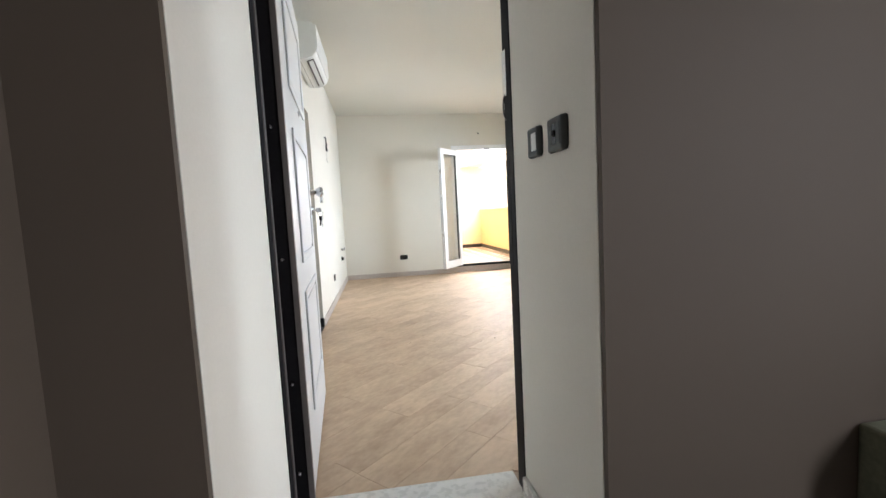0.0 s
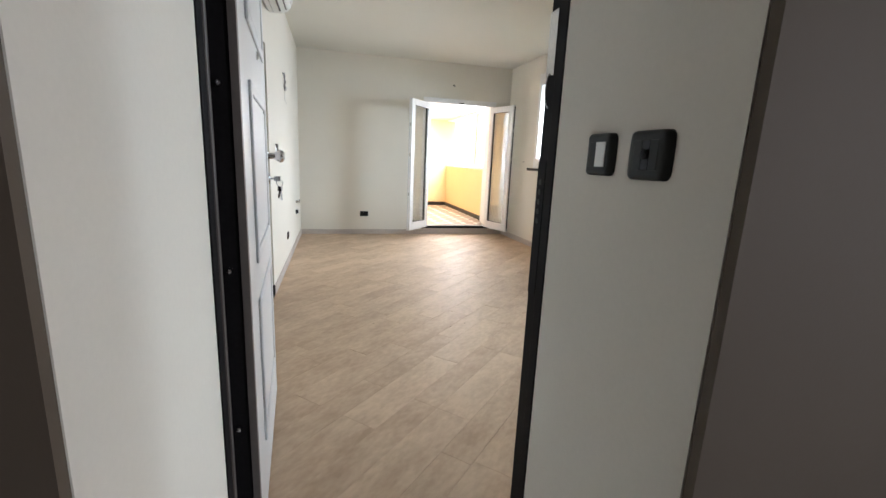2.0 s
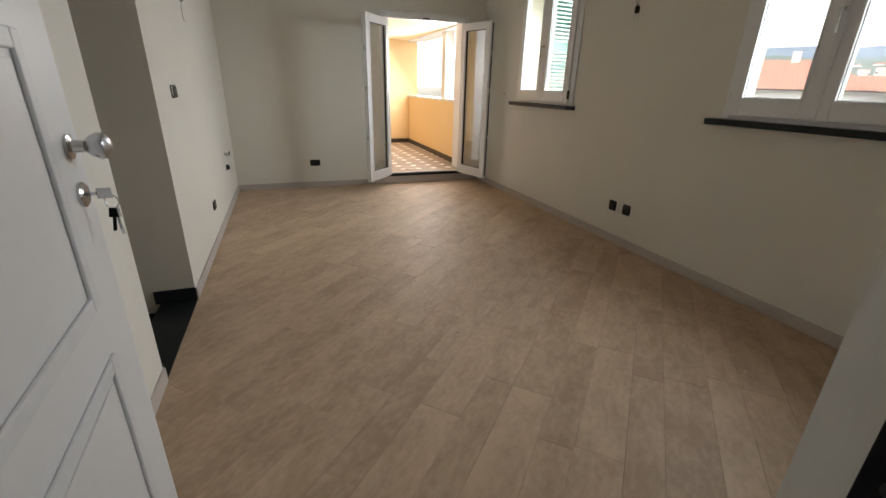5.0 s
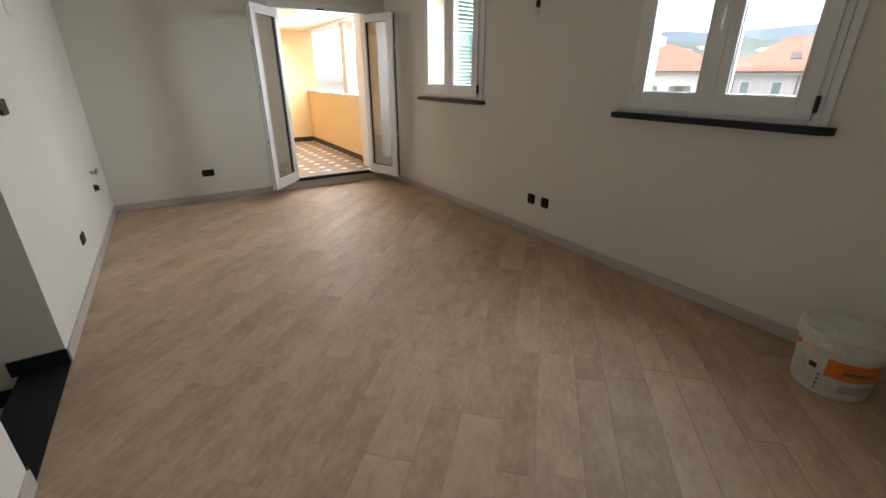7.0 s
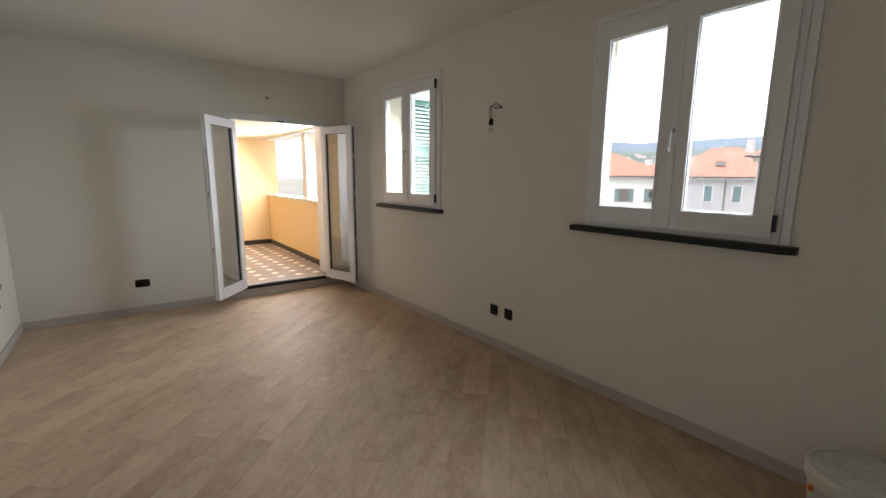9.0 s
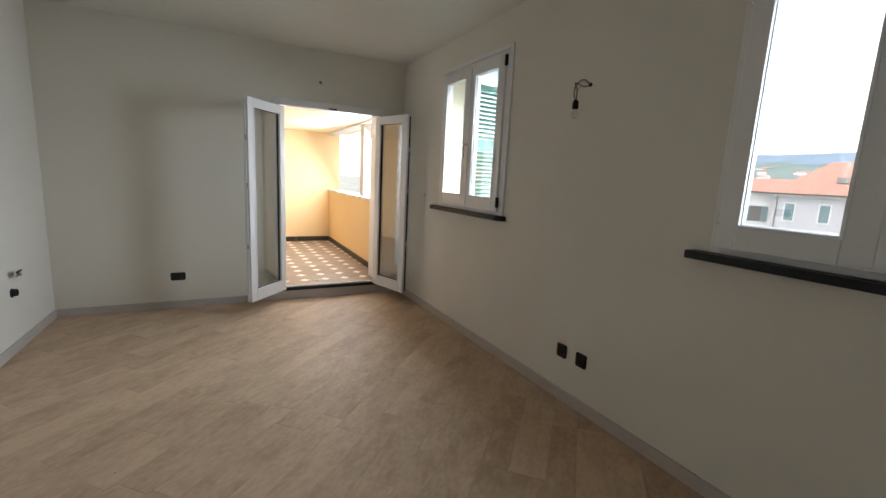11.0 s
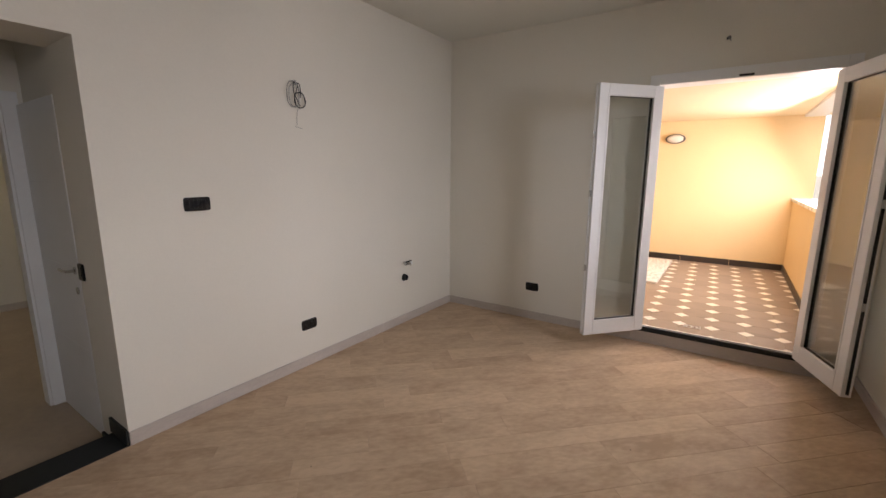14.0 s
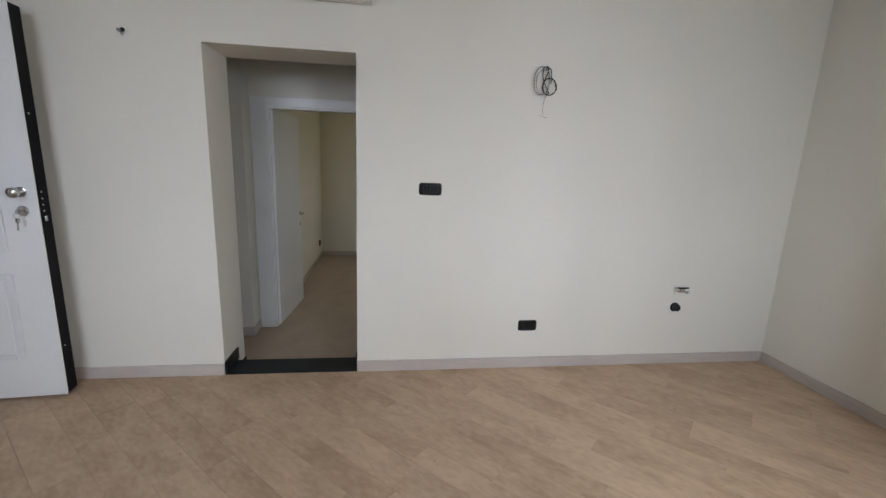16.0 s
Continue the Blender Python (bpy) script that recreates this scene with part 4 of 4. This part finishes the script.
def wall_patch(a0, a1, z0, z1, out=0.0012, steps=14):
    """A label lying on the bucket's side."""
    bm = bmesh.new()
    cols = []
    for k in range(steps + 1):
        a = radians(a0 + (a1 - a0) * k / steps)
        cols.append([bm.verts.new(((BR0 + (BR1 - BR0) * z / BH + out) * math.cos(a), (BR0 + (BR1 - BR0) * z / BH + out) * math.sin(a), z)) for z in (z0, z1)])
    for p, q in zip(cols, cols[1:]):
        bm.faces.new((p[0], q[0], q[1], p[1]))
    return bm


part("body", lathe([(0.0, 0.0), (BR0 - 0.006, 0.0), (BR0, 0.006), (BR0 + 0.0170, 0.236), (BR0 + 0.0200, 0.240), (BR0 + 0.0205, 0.254), (BR1 - 0.003, 0.255), (BR1, BH - 0.008)], 56), BUCKET_WHITE, bucket, smooth=True)
lid = part("lid", lathe([(BR1 + 0.0005, 0.256), (BR1 + 0.006, 0.257), (BR1 + 0.007, 0.285), (BR1 + 0.0075, 0.287), (BR1 + 0.008, BH), (BR1 + 0.004, BH + 0.006), (BR1 - 0.006, BH + 0.006), (BR1 - 0.010, BH - 0.004), (BR1 - 0.05, BH - 0.005), (0.0, BH - 0.004)], 56), BUCKET_WHITE, bucket, "smeared white lid", smooth=True)
part("label_band", wall_patch(182, 276, 0.118, 0.214), ORANGE, bucket, "orange printed label")
part("label_print", wall_patch(204, 246, 0.150, 0.170, 0.0020), PRINT_BROWN, bucket)
part("label_print", wall_patch(206, 256, 0.045, 0.095), PRINT_GREY, bucket)
part("label_print", wall_patch(158, 170, 0.135, 0.163), PRINT_DARK, bucket)
for k in range(4):
    part("label_print", wall_patch(174, 177, 0.028 + 0.026 * k, 0.040 + 0.026 * k, 0.0012, 2), PRINT_DARK, bucket)
ear = part("handle_ear", cylinder(bmesh.new(), 0.014, 0.012, 0.016, pose((BR0 + 0.022) * math.cos(radians(128)), (BR0 + 0.022) * math.sin(radians(128)), 0.222) @ pose(0, 0, 0, 0, 90, 128), 18, 0.002), ORANGE, bucket, "orange handle lug", smooth=True)
part("handle", tube([((BR1 + 0.018) * math.cos(radians(a)), (BR1 + 0.018) * math.sin(radians(a)), 0.224 - 0.045 * math.sin(radians((128 - a)))) for a in range(128, -53, -20)], 0.0022), CHROME, bucket, "thin wire handle", smooth=True)

# ---- hall doors ----
inner_frame = thing("door_frame_inner", Matrix(), "white casing of the inner door", "door frame", kind="structure")
for y0, y1 in ((3.175, 3.31), (4.11, 4.19)):
    part("casing", boxes((HX, HX + 0.014, y0, y1, HALL_Z, 1.95), bevel=0.003), PVC, inner_frame)
part("casing", boxes((HX, HX + 0.014, 3.31, 4.11, 1.87, 1.95), bevel=0.003), PVC, inner_frame)
part("lining", boxes((HX - 0.12, HX, 3.31, 3.325, HALL_Z, 1.87), (HX - 0.12, HX, 4.095, 4.11, HALL_Z, 1.87), (HX - 0.12, HX, 3.325, 4.095, 1.855, 1.87), bevel=0.002), PVC, inner_frame)


def flush_door(name, m, w, h, label, lever_z=1.0):
    d = thing(name, m, label, "door")
    part("door_panel", boxes((0, w, 0, 0.04, 0.006, h), bevel=0.003), DOOR_WHITE, d)
    for z in (0.55, 1.05, 1.55):
        part("groove", boxes((0.03, w - 0.03, -0.001, 0.001, z, z + 0.005)), MOULD, d)
    hd = part("handle", lathe([(0.0, 0.0), (0.024, 0.0), (0.024, 0.006), (0.009, 0.009), (0.009, 0.045), (0.0, 0.046)], 20), CHROME, d, "satin chrome lever handle", smooth=True, m=pose(w - 0.055, 0, lever_z, 90, 0, 0))
    part("grip", tube([(0, 0, 0.04), (-0.02, 0, 0.047), (-0.06, 0, 0.047), (-0.115, 0, 0.044)], 0.008, 10), CHROME, hd, smooth=True)
    part("key_plate", lathe([(0.0, 0.0), (0.022, 0.0), (0.022, 0.005), (0.0, 0.006)], 20), CHROME, d, smooth=True, m=pose(w - 0.055, 0, lever_z - 0.12, 90, 0, 0))
    return d


ia = math.degrees(math.atan2(3.42 - 3.36, -2.52 + 1.775))
inner = flush_door("inner_door", pose(-1.70, 3.345, HALL_Z, 0, 0, ia) @ pose(0, 0, 0, 0, 0, 0), 0.79, 2.005, "white inner door standing open into the room beyond")
hall_door = flush_door("hall_door", pose(-1.63, 4.173, HALL_Z), 0.70, 2.02, "closed white door at the end of the hall", 1.05)

# ---- loggia things ----
lamp = thing("oval_wall_lamp", pose(1.335, LOG_Y, 1.965, 0, 0, 180), "oval bulkhead lamp with a dark rim on the yellow wall", "lamp")
ov = Matrix.Diagonal((1.0, 0.52, 1.0, 1.0))
bm = lathe([(0.0, 0.0), (0.125, 0.0), (0.135, 0.02), (0.130, 0.05), (0.112, 0.056), (0.110, 0.045), (0.0, 0.045)], 40)
bmesh.ops.transform(bm, matrix=pose(0, 0, 0, -90, 0, 0) @ ov, verts=bm.verts)
part("rim", bm, BROWN_STEEL, lamp, "dark bronze rim", smooth=True)
bm = lathe([(0.110, 0.046), (0.105, 0.06), (0.08, 0.078), (0.04, 0.087), (0.0, 0.09)], 40)
bmesh.ops.transform(bm, matrix=pose(0, 0, 0, -90, 0, 0) @ ov, verts=bm.verts)
part("diffuser", bm, FROSTED, lamp, "frosted glass diffuser", smooth=True)
for s in (-1, 1):
    part("clip", boxes((s * 0.118 - 0.012, s * 0.118 + 0.012, 0.03, 0.062, -0.01, 0.01), bevel=0.003), BROWN_STEEL, lamp)
mat_slab = thing("stone_slab", pose(1.0, 9.70, LOG_Z), "pale stone slab lying on the loggia floor", "slab")
part("slab", boxes((-0.5, 0.48, -0.77, 0.80, 0.001, 0.03), bevel=0.004), WHITE_MARBLE, mat_slab)
grate = thing("floor_drain", pose(1.95, 7.512, LOG_Z + 0.004), "small white floor drain cover", "drain")
part("cover", ring(0.13, 0.06, 0.006, -0.003, 0.0, -0.065, -0.03, 0.001), WHITE_MARBLE, grate, m=pose(0, 0, 0, -90, 0, 0))
for k in range(3):
    part("slot", cylinder(bmesh.new(), 0.012, 0.012, 0.003, pose(-0.04 + 0.04 * k, 0, 0.0015), 16), WHITE_MARBLE, grate)

# dark skirting tiles of the loggia
sk = thing("baseboard_loggia", Matrix(), "dark brown tile skirting round the loggia", "skirting", kind="structure")
tile_len = 0.62
data_a = mesh_of("skirting_tile", boxes((0.002, tile_len - 0.002, -0.012, 0, 0, 0.085), bevel=0.002), TILE_SKIRT)
for k in range(6):
    t = new("skirting_tile", data_a)
    t.parent, t.matrix_basis = sk, pose(LOG_X - (k + 1) * tile_len, LOG_Y, LOG_Z)
for k in range(5):
    t = new("skirting_tile", data_a)
    t.parent, t.matrix_basis = sk, pose(LOG_X, LOG_Y - 0.012 - k * tile_len, LOG_Z, 0, 0, -90)
structure("wall_stone_plinth", boxes((1.36, 2.6, 0.60, YS0 - 0.02, 0.0, 0.46), bevel=0.01), GREEN_STONE, "dark green stone plinth on the landing", "plinth")

# ---- outdoors ----
ground = structure("ground", boxes((-3000, 3000, -3000, 3000, -13, -12)), GROUND, "town ground far below the windows", "ground")


def ridge(name, dist, az0, az1, base, height, mat, seed, label, rough=0.2):
    bm = bmesh.new()
    cols = []
    n = 90
    for k in range(n + 1):
        a = radians(az0 + (az1 - az0) * k / n)
        h = height * (0.62 + rough * noise.noise((k * 0.09, seed, 0)) + 0.4 * rough * noise.noise((k * 0.4, seed, 3)))
        cols.append([bm.verts.new((dist * f * math.sin(a), dist * f * math.cos(a), base + h * g)) for f, g in ((0.6, 0.0), (0.75, 0.35), (0.9, 0.78), (1.0, 1.0), (1.1, 0.5))])
    for p, q in zip(cols, cols[1:]):
        for i in range(4):
            bm.faces.new((p[i], p[i + 1], q[i + 1], q[i]))
    bmesh.ops.recalc_face_normals(bm, faces=bm.faces)
    return structure(name, bm, mat, label, "hills", smooth=True)


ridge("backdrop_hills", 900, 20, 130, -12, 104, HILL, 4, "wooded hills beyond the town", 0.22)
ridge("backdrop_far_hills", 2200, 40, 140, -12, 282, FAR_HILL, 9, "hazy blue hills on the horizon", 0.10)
rnd = random.Random(5)
villas, tops = bmesh.new(), bmesh.new()
for k in range(150):
    a, f = radians(rnd.uniform(48, 80)), rnd.uniform(0.66, 0.93)
    x, y = 900 * f * math.sin(a), 900 * f * math.cos(a)
    z = -12 + 64 * (f - 0.6) / 0.4 * 0.92
    w, d, h = rnd.uniform(3, 8), rnd.uniform(3, 5), rnd.uniform(3.0, 6.0)
    m = pose(x, y, z, 0, 0, rnd.uniform(-40, 10) - 60)
    box(villas, -w, w, -d, d, -8, h + 3, m=m)
    box(tops, -w - 0.4, w + 0.4, -d - 0.4, d + 0.4, h + 3, h + 3.7, m=m)
hillside = thing("hillside_villas", Matrix(), "scattered pale villas on the far wooded hillside", "houses", kind="stuff")
part("wall", villas, HOUSE_WHITE, hillside)
part("roof", tops, ROOF_TILE, hillside, "terracotta roofs")


def house(m, w, d, top, rise, wall_mat, label, cols=4, storeys=3, over=0.5, drop=2.4, closed=False):
    """A house with hipped roof, its front along own -y; top is the eaves' height over its foot."""
    ob = thing("house", m, label, "house", group="houses across the street")
    part("wall", boxes((-w / 2, w / 2, 0, d, 0, top)), wall_mat, ob)
    bm = bmesh.new()
    e = [bm.verts.new(p) for p in ((-w / 2 - over, -over, top), (w / 2 + over, -over, top), (w / 2 + over, d + over, top), (-w / 2 - over, d + over, top))]
    k = min(d / 2, w / 2) * 0.9
    r = [bm.verts.new((-w / 2 + k, d / 2, top + rise)), bm.verts.new((w / 2 - k, d / 2, top + rise))]
    for f in ((e[0], e[1], r[1], r[0]), (e[1], e[2], r[1]), (e[2], e[3], r[0], r[1]), (e[3], e[0], r[0]), (e[3], e[2], e[1], e[0])):
        bm.faces.new(f)
    roof = part("roof", bm, ROOF_TILE, ob, "terracotta tiled hipped roof")
    n = int((w + 2 * over) / 0.22)
    bm = bmesh.new()
    for i in range(n):
        x = -w / 2 - over + (i + 0.5) * (w + 2 * over) / n
        f = min(1.0, (x + w / 2 + over) / (k + over), (w / 2 + over - x) / (k + over))
        p, q = Vector((x, -over, top + 0.04)), Vector((x, -over + f * (d / 2 + over), top + rise * f + 0.04))
        if (q - p).length > 0.3:
            ln = (q - p).length
            cylinder(bm, 0.045, 0.045, ln, Matrix.Translation((p + q) / 2) @ (q - p).to_track_quat("Z", "Y").to_matrix().to_4x4(), 6)
    part("tile_rolls", bm, ROOF_TILE, roof)
    part("chimney", boxes((w * 0.18, w * 0.18 + 0.7, d * 0.45, d * 0.45 + 0.6, top + rise * 0.5, top + rise + 0.8), bevel=0.03), wall_mat, roof, "rendered chimney")
    part("cornice", boxes((-w / 2 - 0.2, w / 2 + 0.2, -0.22, 0.0, top - 0.3, top - 0.003), bevel=0.03), HOUSE_WHITE, ob)
    part("gutter", cylinder(bmesh.new(), 0.07, 0.07, w + 2 * over, pose(0, -over - 0.05, top - 0.02, 0, 90, 0), 10), BROWN_STEEL, ob)
    for px in (-w / 2 + 0.25, w * 0.02):
        part("downpipe", cylinder(bmesh.new(), 0.05, 0.05, top - 0.3, pose(px, -0.09, (top - 0.3) / 2), 8), BROWN_STEEL, ob)
    for s in range(storeys):
        for c in range(cols):
            x, z = -w / 2 + (c + 0.5) * w / cols, top - drop - 3.1 * s
            hw = 0.33 if closed else 0.5
            win = part("window", boxes((x - hw, x + hw, -0.02, 0.05, z, z + 1.5)), BROWN_STEEL, ob)
            part("frame", ring(2 * hw + 0.2, 1.7, 0.1, -0.05, 0.0, x - hw - 0.1, z - 0.1, 0.01), HOUSE_WHITE, win)
            for sx in (-1, 1):
                if closed:
                    part("shutter", boxes((x + min(0, sx * 0.32), x + max(0, sx * 0.32), -0.08, -0.03, z, z + 1.5), bevel=0.01), FAR_SHUTTER, win)
                    continue
                part("shutter", boxes((x + sx * 0.5 - (0.5 if sx < 0 else 0), x + sx * 0.5 + (0.5 if sx > 0 else 0), -0.10, -0.055, z, z + 1.5), bevel=0.01), FAR_SHUTTER, win)
    return ob


def at_azimuth(a, dist, foot, face):
    """A place seen from the room at azimuth a from the room's length; face: which way its front looks."""
    return pose(0.55 + dist * math.sin(radians(a)), 1.8 + dist * math.cos(radians(a)), foot, 0, 0, face)


house(at_azimuth(53, 52, -12, -53), 21.6, 12, 13.75, 2.8, HOUSE_WHITE, "white rendered house with green shutters and terracotta roof", 7, drop=2.9)
main = house(at_azimuth(70, 50, -12, -68), 9.6, 8, 13.7, 3.0, HOUSE_SHADE_LILAC, "pale rendered house, shade put in as lilac-grey, with closed shutters and hipped roof", 4, closed=True)
part("skylight", boxes((-1.2, -0.3, 1.55, 2.5, 0, 0.08), bevel=0.02), BROWN_STEEL, main, "small roof skylight", m=pose(0.4, -0.35, 13.85, 34, 0, 0))
house(at_azimuth(84.9, 26, -12, -78), 10.8, 7, 14.63, 1.9, HOUSE_SHADE_LILAC, "nearer pale grey house with tiled hipped roof", 3, closed=True)
house(at_azimuth(97, 55, -12, -95), 18, 10, 12.8, 3.2, HOUSE_WHITE, "white rendered house with a tiled roof", 5)
house(at_azimuth(34, 80, -12, -42), 18, 10, 13.0, 3.0, HOUSE_WHITE, "white rendered house with a tiled roof", 5)
house(at_azimuth(66, 95, -12, -66), 24, 12, 13.0, 3.4, HOUSE_CREAM, "large cream house further back with a tiled roof", 7)
tower = thing("round_tower", at_azimuth(82.9, 13, -12, 0), "pale round stair tower with a projecting cornice", "tower")
part("wall", cylinder(bmesh.new(), 1.5, 1.5, 16.2, pose(0, 0, 8.1), 48), HOUSE_WHITE, tower, smooth=True)
part("cornice", lathe([(1.5, 15.85), (1.58, 15.95), (1.60, 16.05), (1.68, 16.3), (1.72, 16.35), (1.72, 16.5), (0.0, 16.8)], 48), HOUSE_WHITE, tower, smooth=True)

# ---- floor of diagonal planks ----


def clipped(poly, x0, x1, y0, y1):
    for ax, v, s in ((0, x0, 1), (0, x1, -1), (1, y0, 1), (1, y1, -1)):
        out = []
        for i, p in enumerate(poly):
            q = poly[(i + 1) % len(poly)]
            a, b = s * (p[ax] - v), s * (q[ax] - v)
            if a >= 0:
                out.append(p)
            if (a >= 0) != (b >= 0):
                k = a / (a - b)
                out.append((p[0] + k * (q[0] - p[0]), p[1] + k * (q[1] - p[1])))
        poly = out
        if not poly:
            break
    return poly


rnd = random.Random(21)
GRAIN = radians(45)
cu, su = math.cos(GRAIN), math.sin(GRAIN)
joint = 0.0005
v = -6.5
row = 0
widths = (0.190, 0.145, 0.190, 0.145, 0.200, 0.145)
while v < 6.5:
    wd = widths[row % len(widths)]
    u = -1.2 - rnd.uniform(0, 0.9)
    while u < 8.5:
        ln = 0.80
        uv = [(u + joint, v + joint), (u + ln - joint, v + joint), (u + ln - joint, v + wd - joint), (u + joint, v + wd - joint)]
        xy = clipped([(cu * a - su * b, su * a + cu * b) for a, b in uv], XL, 3.12, 1.477, YB)
        if len(xy) > 2:
            area = 0.5 * sum(p[0] * q[1] - q[0] * p[1] for p, q in zip(xy, xy[1:] + xy[:1]))
            if area > 0.0008:
                c = (cu * u - su * v, su * u + cu * v)
                loc = [(cu * (x - c[0]) + su * (y - c[1]), -su * (x - c[0]) + cu * (y - c[1])) for x, y in xy]
                mid = (sum(p[0] for p in loc) / len(loc), sum(p[1] for p in loc) / len(loc))
                bm = bmesh.new()
                z0 = rnd.uniform(-0.0004, 0.0004)
                prism(bm, loc, -0.009, z0 - 0.0006)
                top_ring = [bm.verts.new((x + (mid[0] - x) * 0.004, y + (mid[1] - y) * 0.008, z0)) for x, y in loc]
                bm.faces.ensure_lookup_table()
                cap = bm.faces[1]
                old = list(cap.verts)
                bm.faces.remove(cap)
                bm.faces.new(top_ring)
                for i in range(len(old)):
                    j = (i + 1) % len(old)
                    bm.faces.new((old[i], old[j], top_ring[j], top_ring[i]))
                part("plank", bm, PLANK, floor, m=pose(c[0], c[1], 0, 0, 0, 45))
        u += ln
    v += wd
    row += 1

# small debris on the floor
for k, (x, y, s) in enumerate(((2.437, 4.692, 0.010), (1.81, 5.664, 0.008), (2.60, 4.50, 0.008), (1.05, 3.25, 0.012), (0.92, 3.2, 0.010), (0.35, 3.35, 0.007), (1.9, 3.9, 0.007), (2.3, 3.6, 0.009), (2.6, 5.6, 0.006), (0.5, 4.6, 0.006))):
    r = random.Random(k)
    bm = bmesh.new()
    bmesh.ops.create_icosphere(bm, subdivisions=1, radius=s * 0.55)
    for q in bm.verts:
        q.co = Vector((q.co.x * r.uniform(0.7, 1.5), q.co.y * r.uniform(0.5, 1.1), q.co.z * 0.45))
    lowest = min(q.co.z for q in bm.verts)
    chip = thing("plaster_crumb", pose(x, y, 0.0006 - lowest, 0, 0, r.uniform(0, 180)), "tiny dark crumb of building debris on the floor", "debris", group="crumbs on the floor")
    part("crumb", bm, DEBRIS, chip)
for k, (x, y) in enumerate(((2.569, 3.079), (2.35, 2.45))):
    chip = thing("plaster_crumb", pose(x, y, 0.0006, 0, 0, 40), "tiny white fleck of plaster on the floor", "debris", group="crumbs on the floor")
    part("crumb", boxes((-0.006, 0.006, -0.003, 0.003, 0, 0.003), bevel=0.001), WHITE_PLASTIC, chip)

# ---- loggia floor tiles ----
fl = bpy.data.objects["floor_loggia"]
TX, TY, cut, TURN = 0.244, 0.2655, 0.062, 1.6
hx, hy, c = TX / 2 - 0.001, TY / 2 - 0.001, cut - 0.001
octo = [(-hx + c, -hy), (hx - c, -hy), (hx, -hy + c), (hx, hy - c), (hx - c, hy), (-hx + c, hy), (-hx, hy - c), (-hx, -hy + c)]
rhomb = [(-cut + 0.002, 0), (0, -cut + 0.002), (cut - 0.002, 0), (0, cut - 0.002)]
whole = {"tile": mesh_of("tile", prism(bmesh.new(), octo, -0.006, 0.0), TILE_BROWN), "diamond_tile": mesh_of("diamond_tile", prism(bmesh.new(), rhomb, -0.006, 0.0006), TILE_WHITE)}
ct, st = math.cos(radians(TURN)), math.sin(radians(TURN))


def lay(name, outline, x, y, top, mat):
    """Lays one tile, cut where it meets the walls or the door line."""
    world_pts = [(x + ct * a - st * b, y + st * a + ct * b) for a, b in outline]
    pieces = [clipped(world_pts, -0.8, LOG_X - 0.001, YB2 + 0.001, LOG_Y - 0.001), clipped(world_pts, FD0 + 0.031, FD1 - 0.031, YB + 0.013, YB2 + 0.001)]
    for poly in pieces:
        if len(poly) < 3:
            continue
        area = 0.5 * sum(p[0] * q[1] - q[0] * p[1] for p, q in zip(poly, poly[1:] + poly[:1]))
        if area < 0.0002:
            continue
        full = len(poly) == len(outline) and all(math.dist(p, q) < 1e-6 for p, q in zip(poly, world_pts))
        if full:
            t = new(name, whole[name])
            t.parent, t.matrix_basis = fl, pose(x, y, LOG_Z, 0, 0, TURN)
        else:
            part(name, prism(bmesh.new(), [(p[0] - x, p[1] - y) for p in poly], -0.006, top), mat, fl, m=pose(x, y, LOG_Z))


for i in range(-6, 5):
    for j in range(-3, 13):
        dx, dy = i * TX, j * TY
        x, y = 2.087 + ct * dx - st * dy, 7.845 + st * dx + ct * dy
        lay("diamond_tile", rhomb, x, y, 0.0006, TILE_WHITE)
        lay("tile", octo, x + ct * TX / 2 - st * TY / 2, y + st * TX / 2 + ct * TY / 2, 0.0, TILE_BROWN)
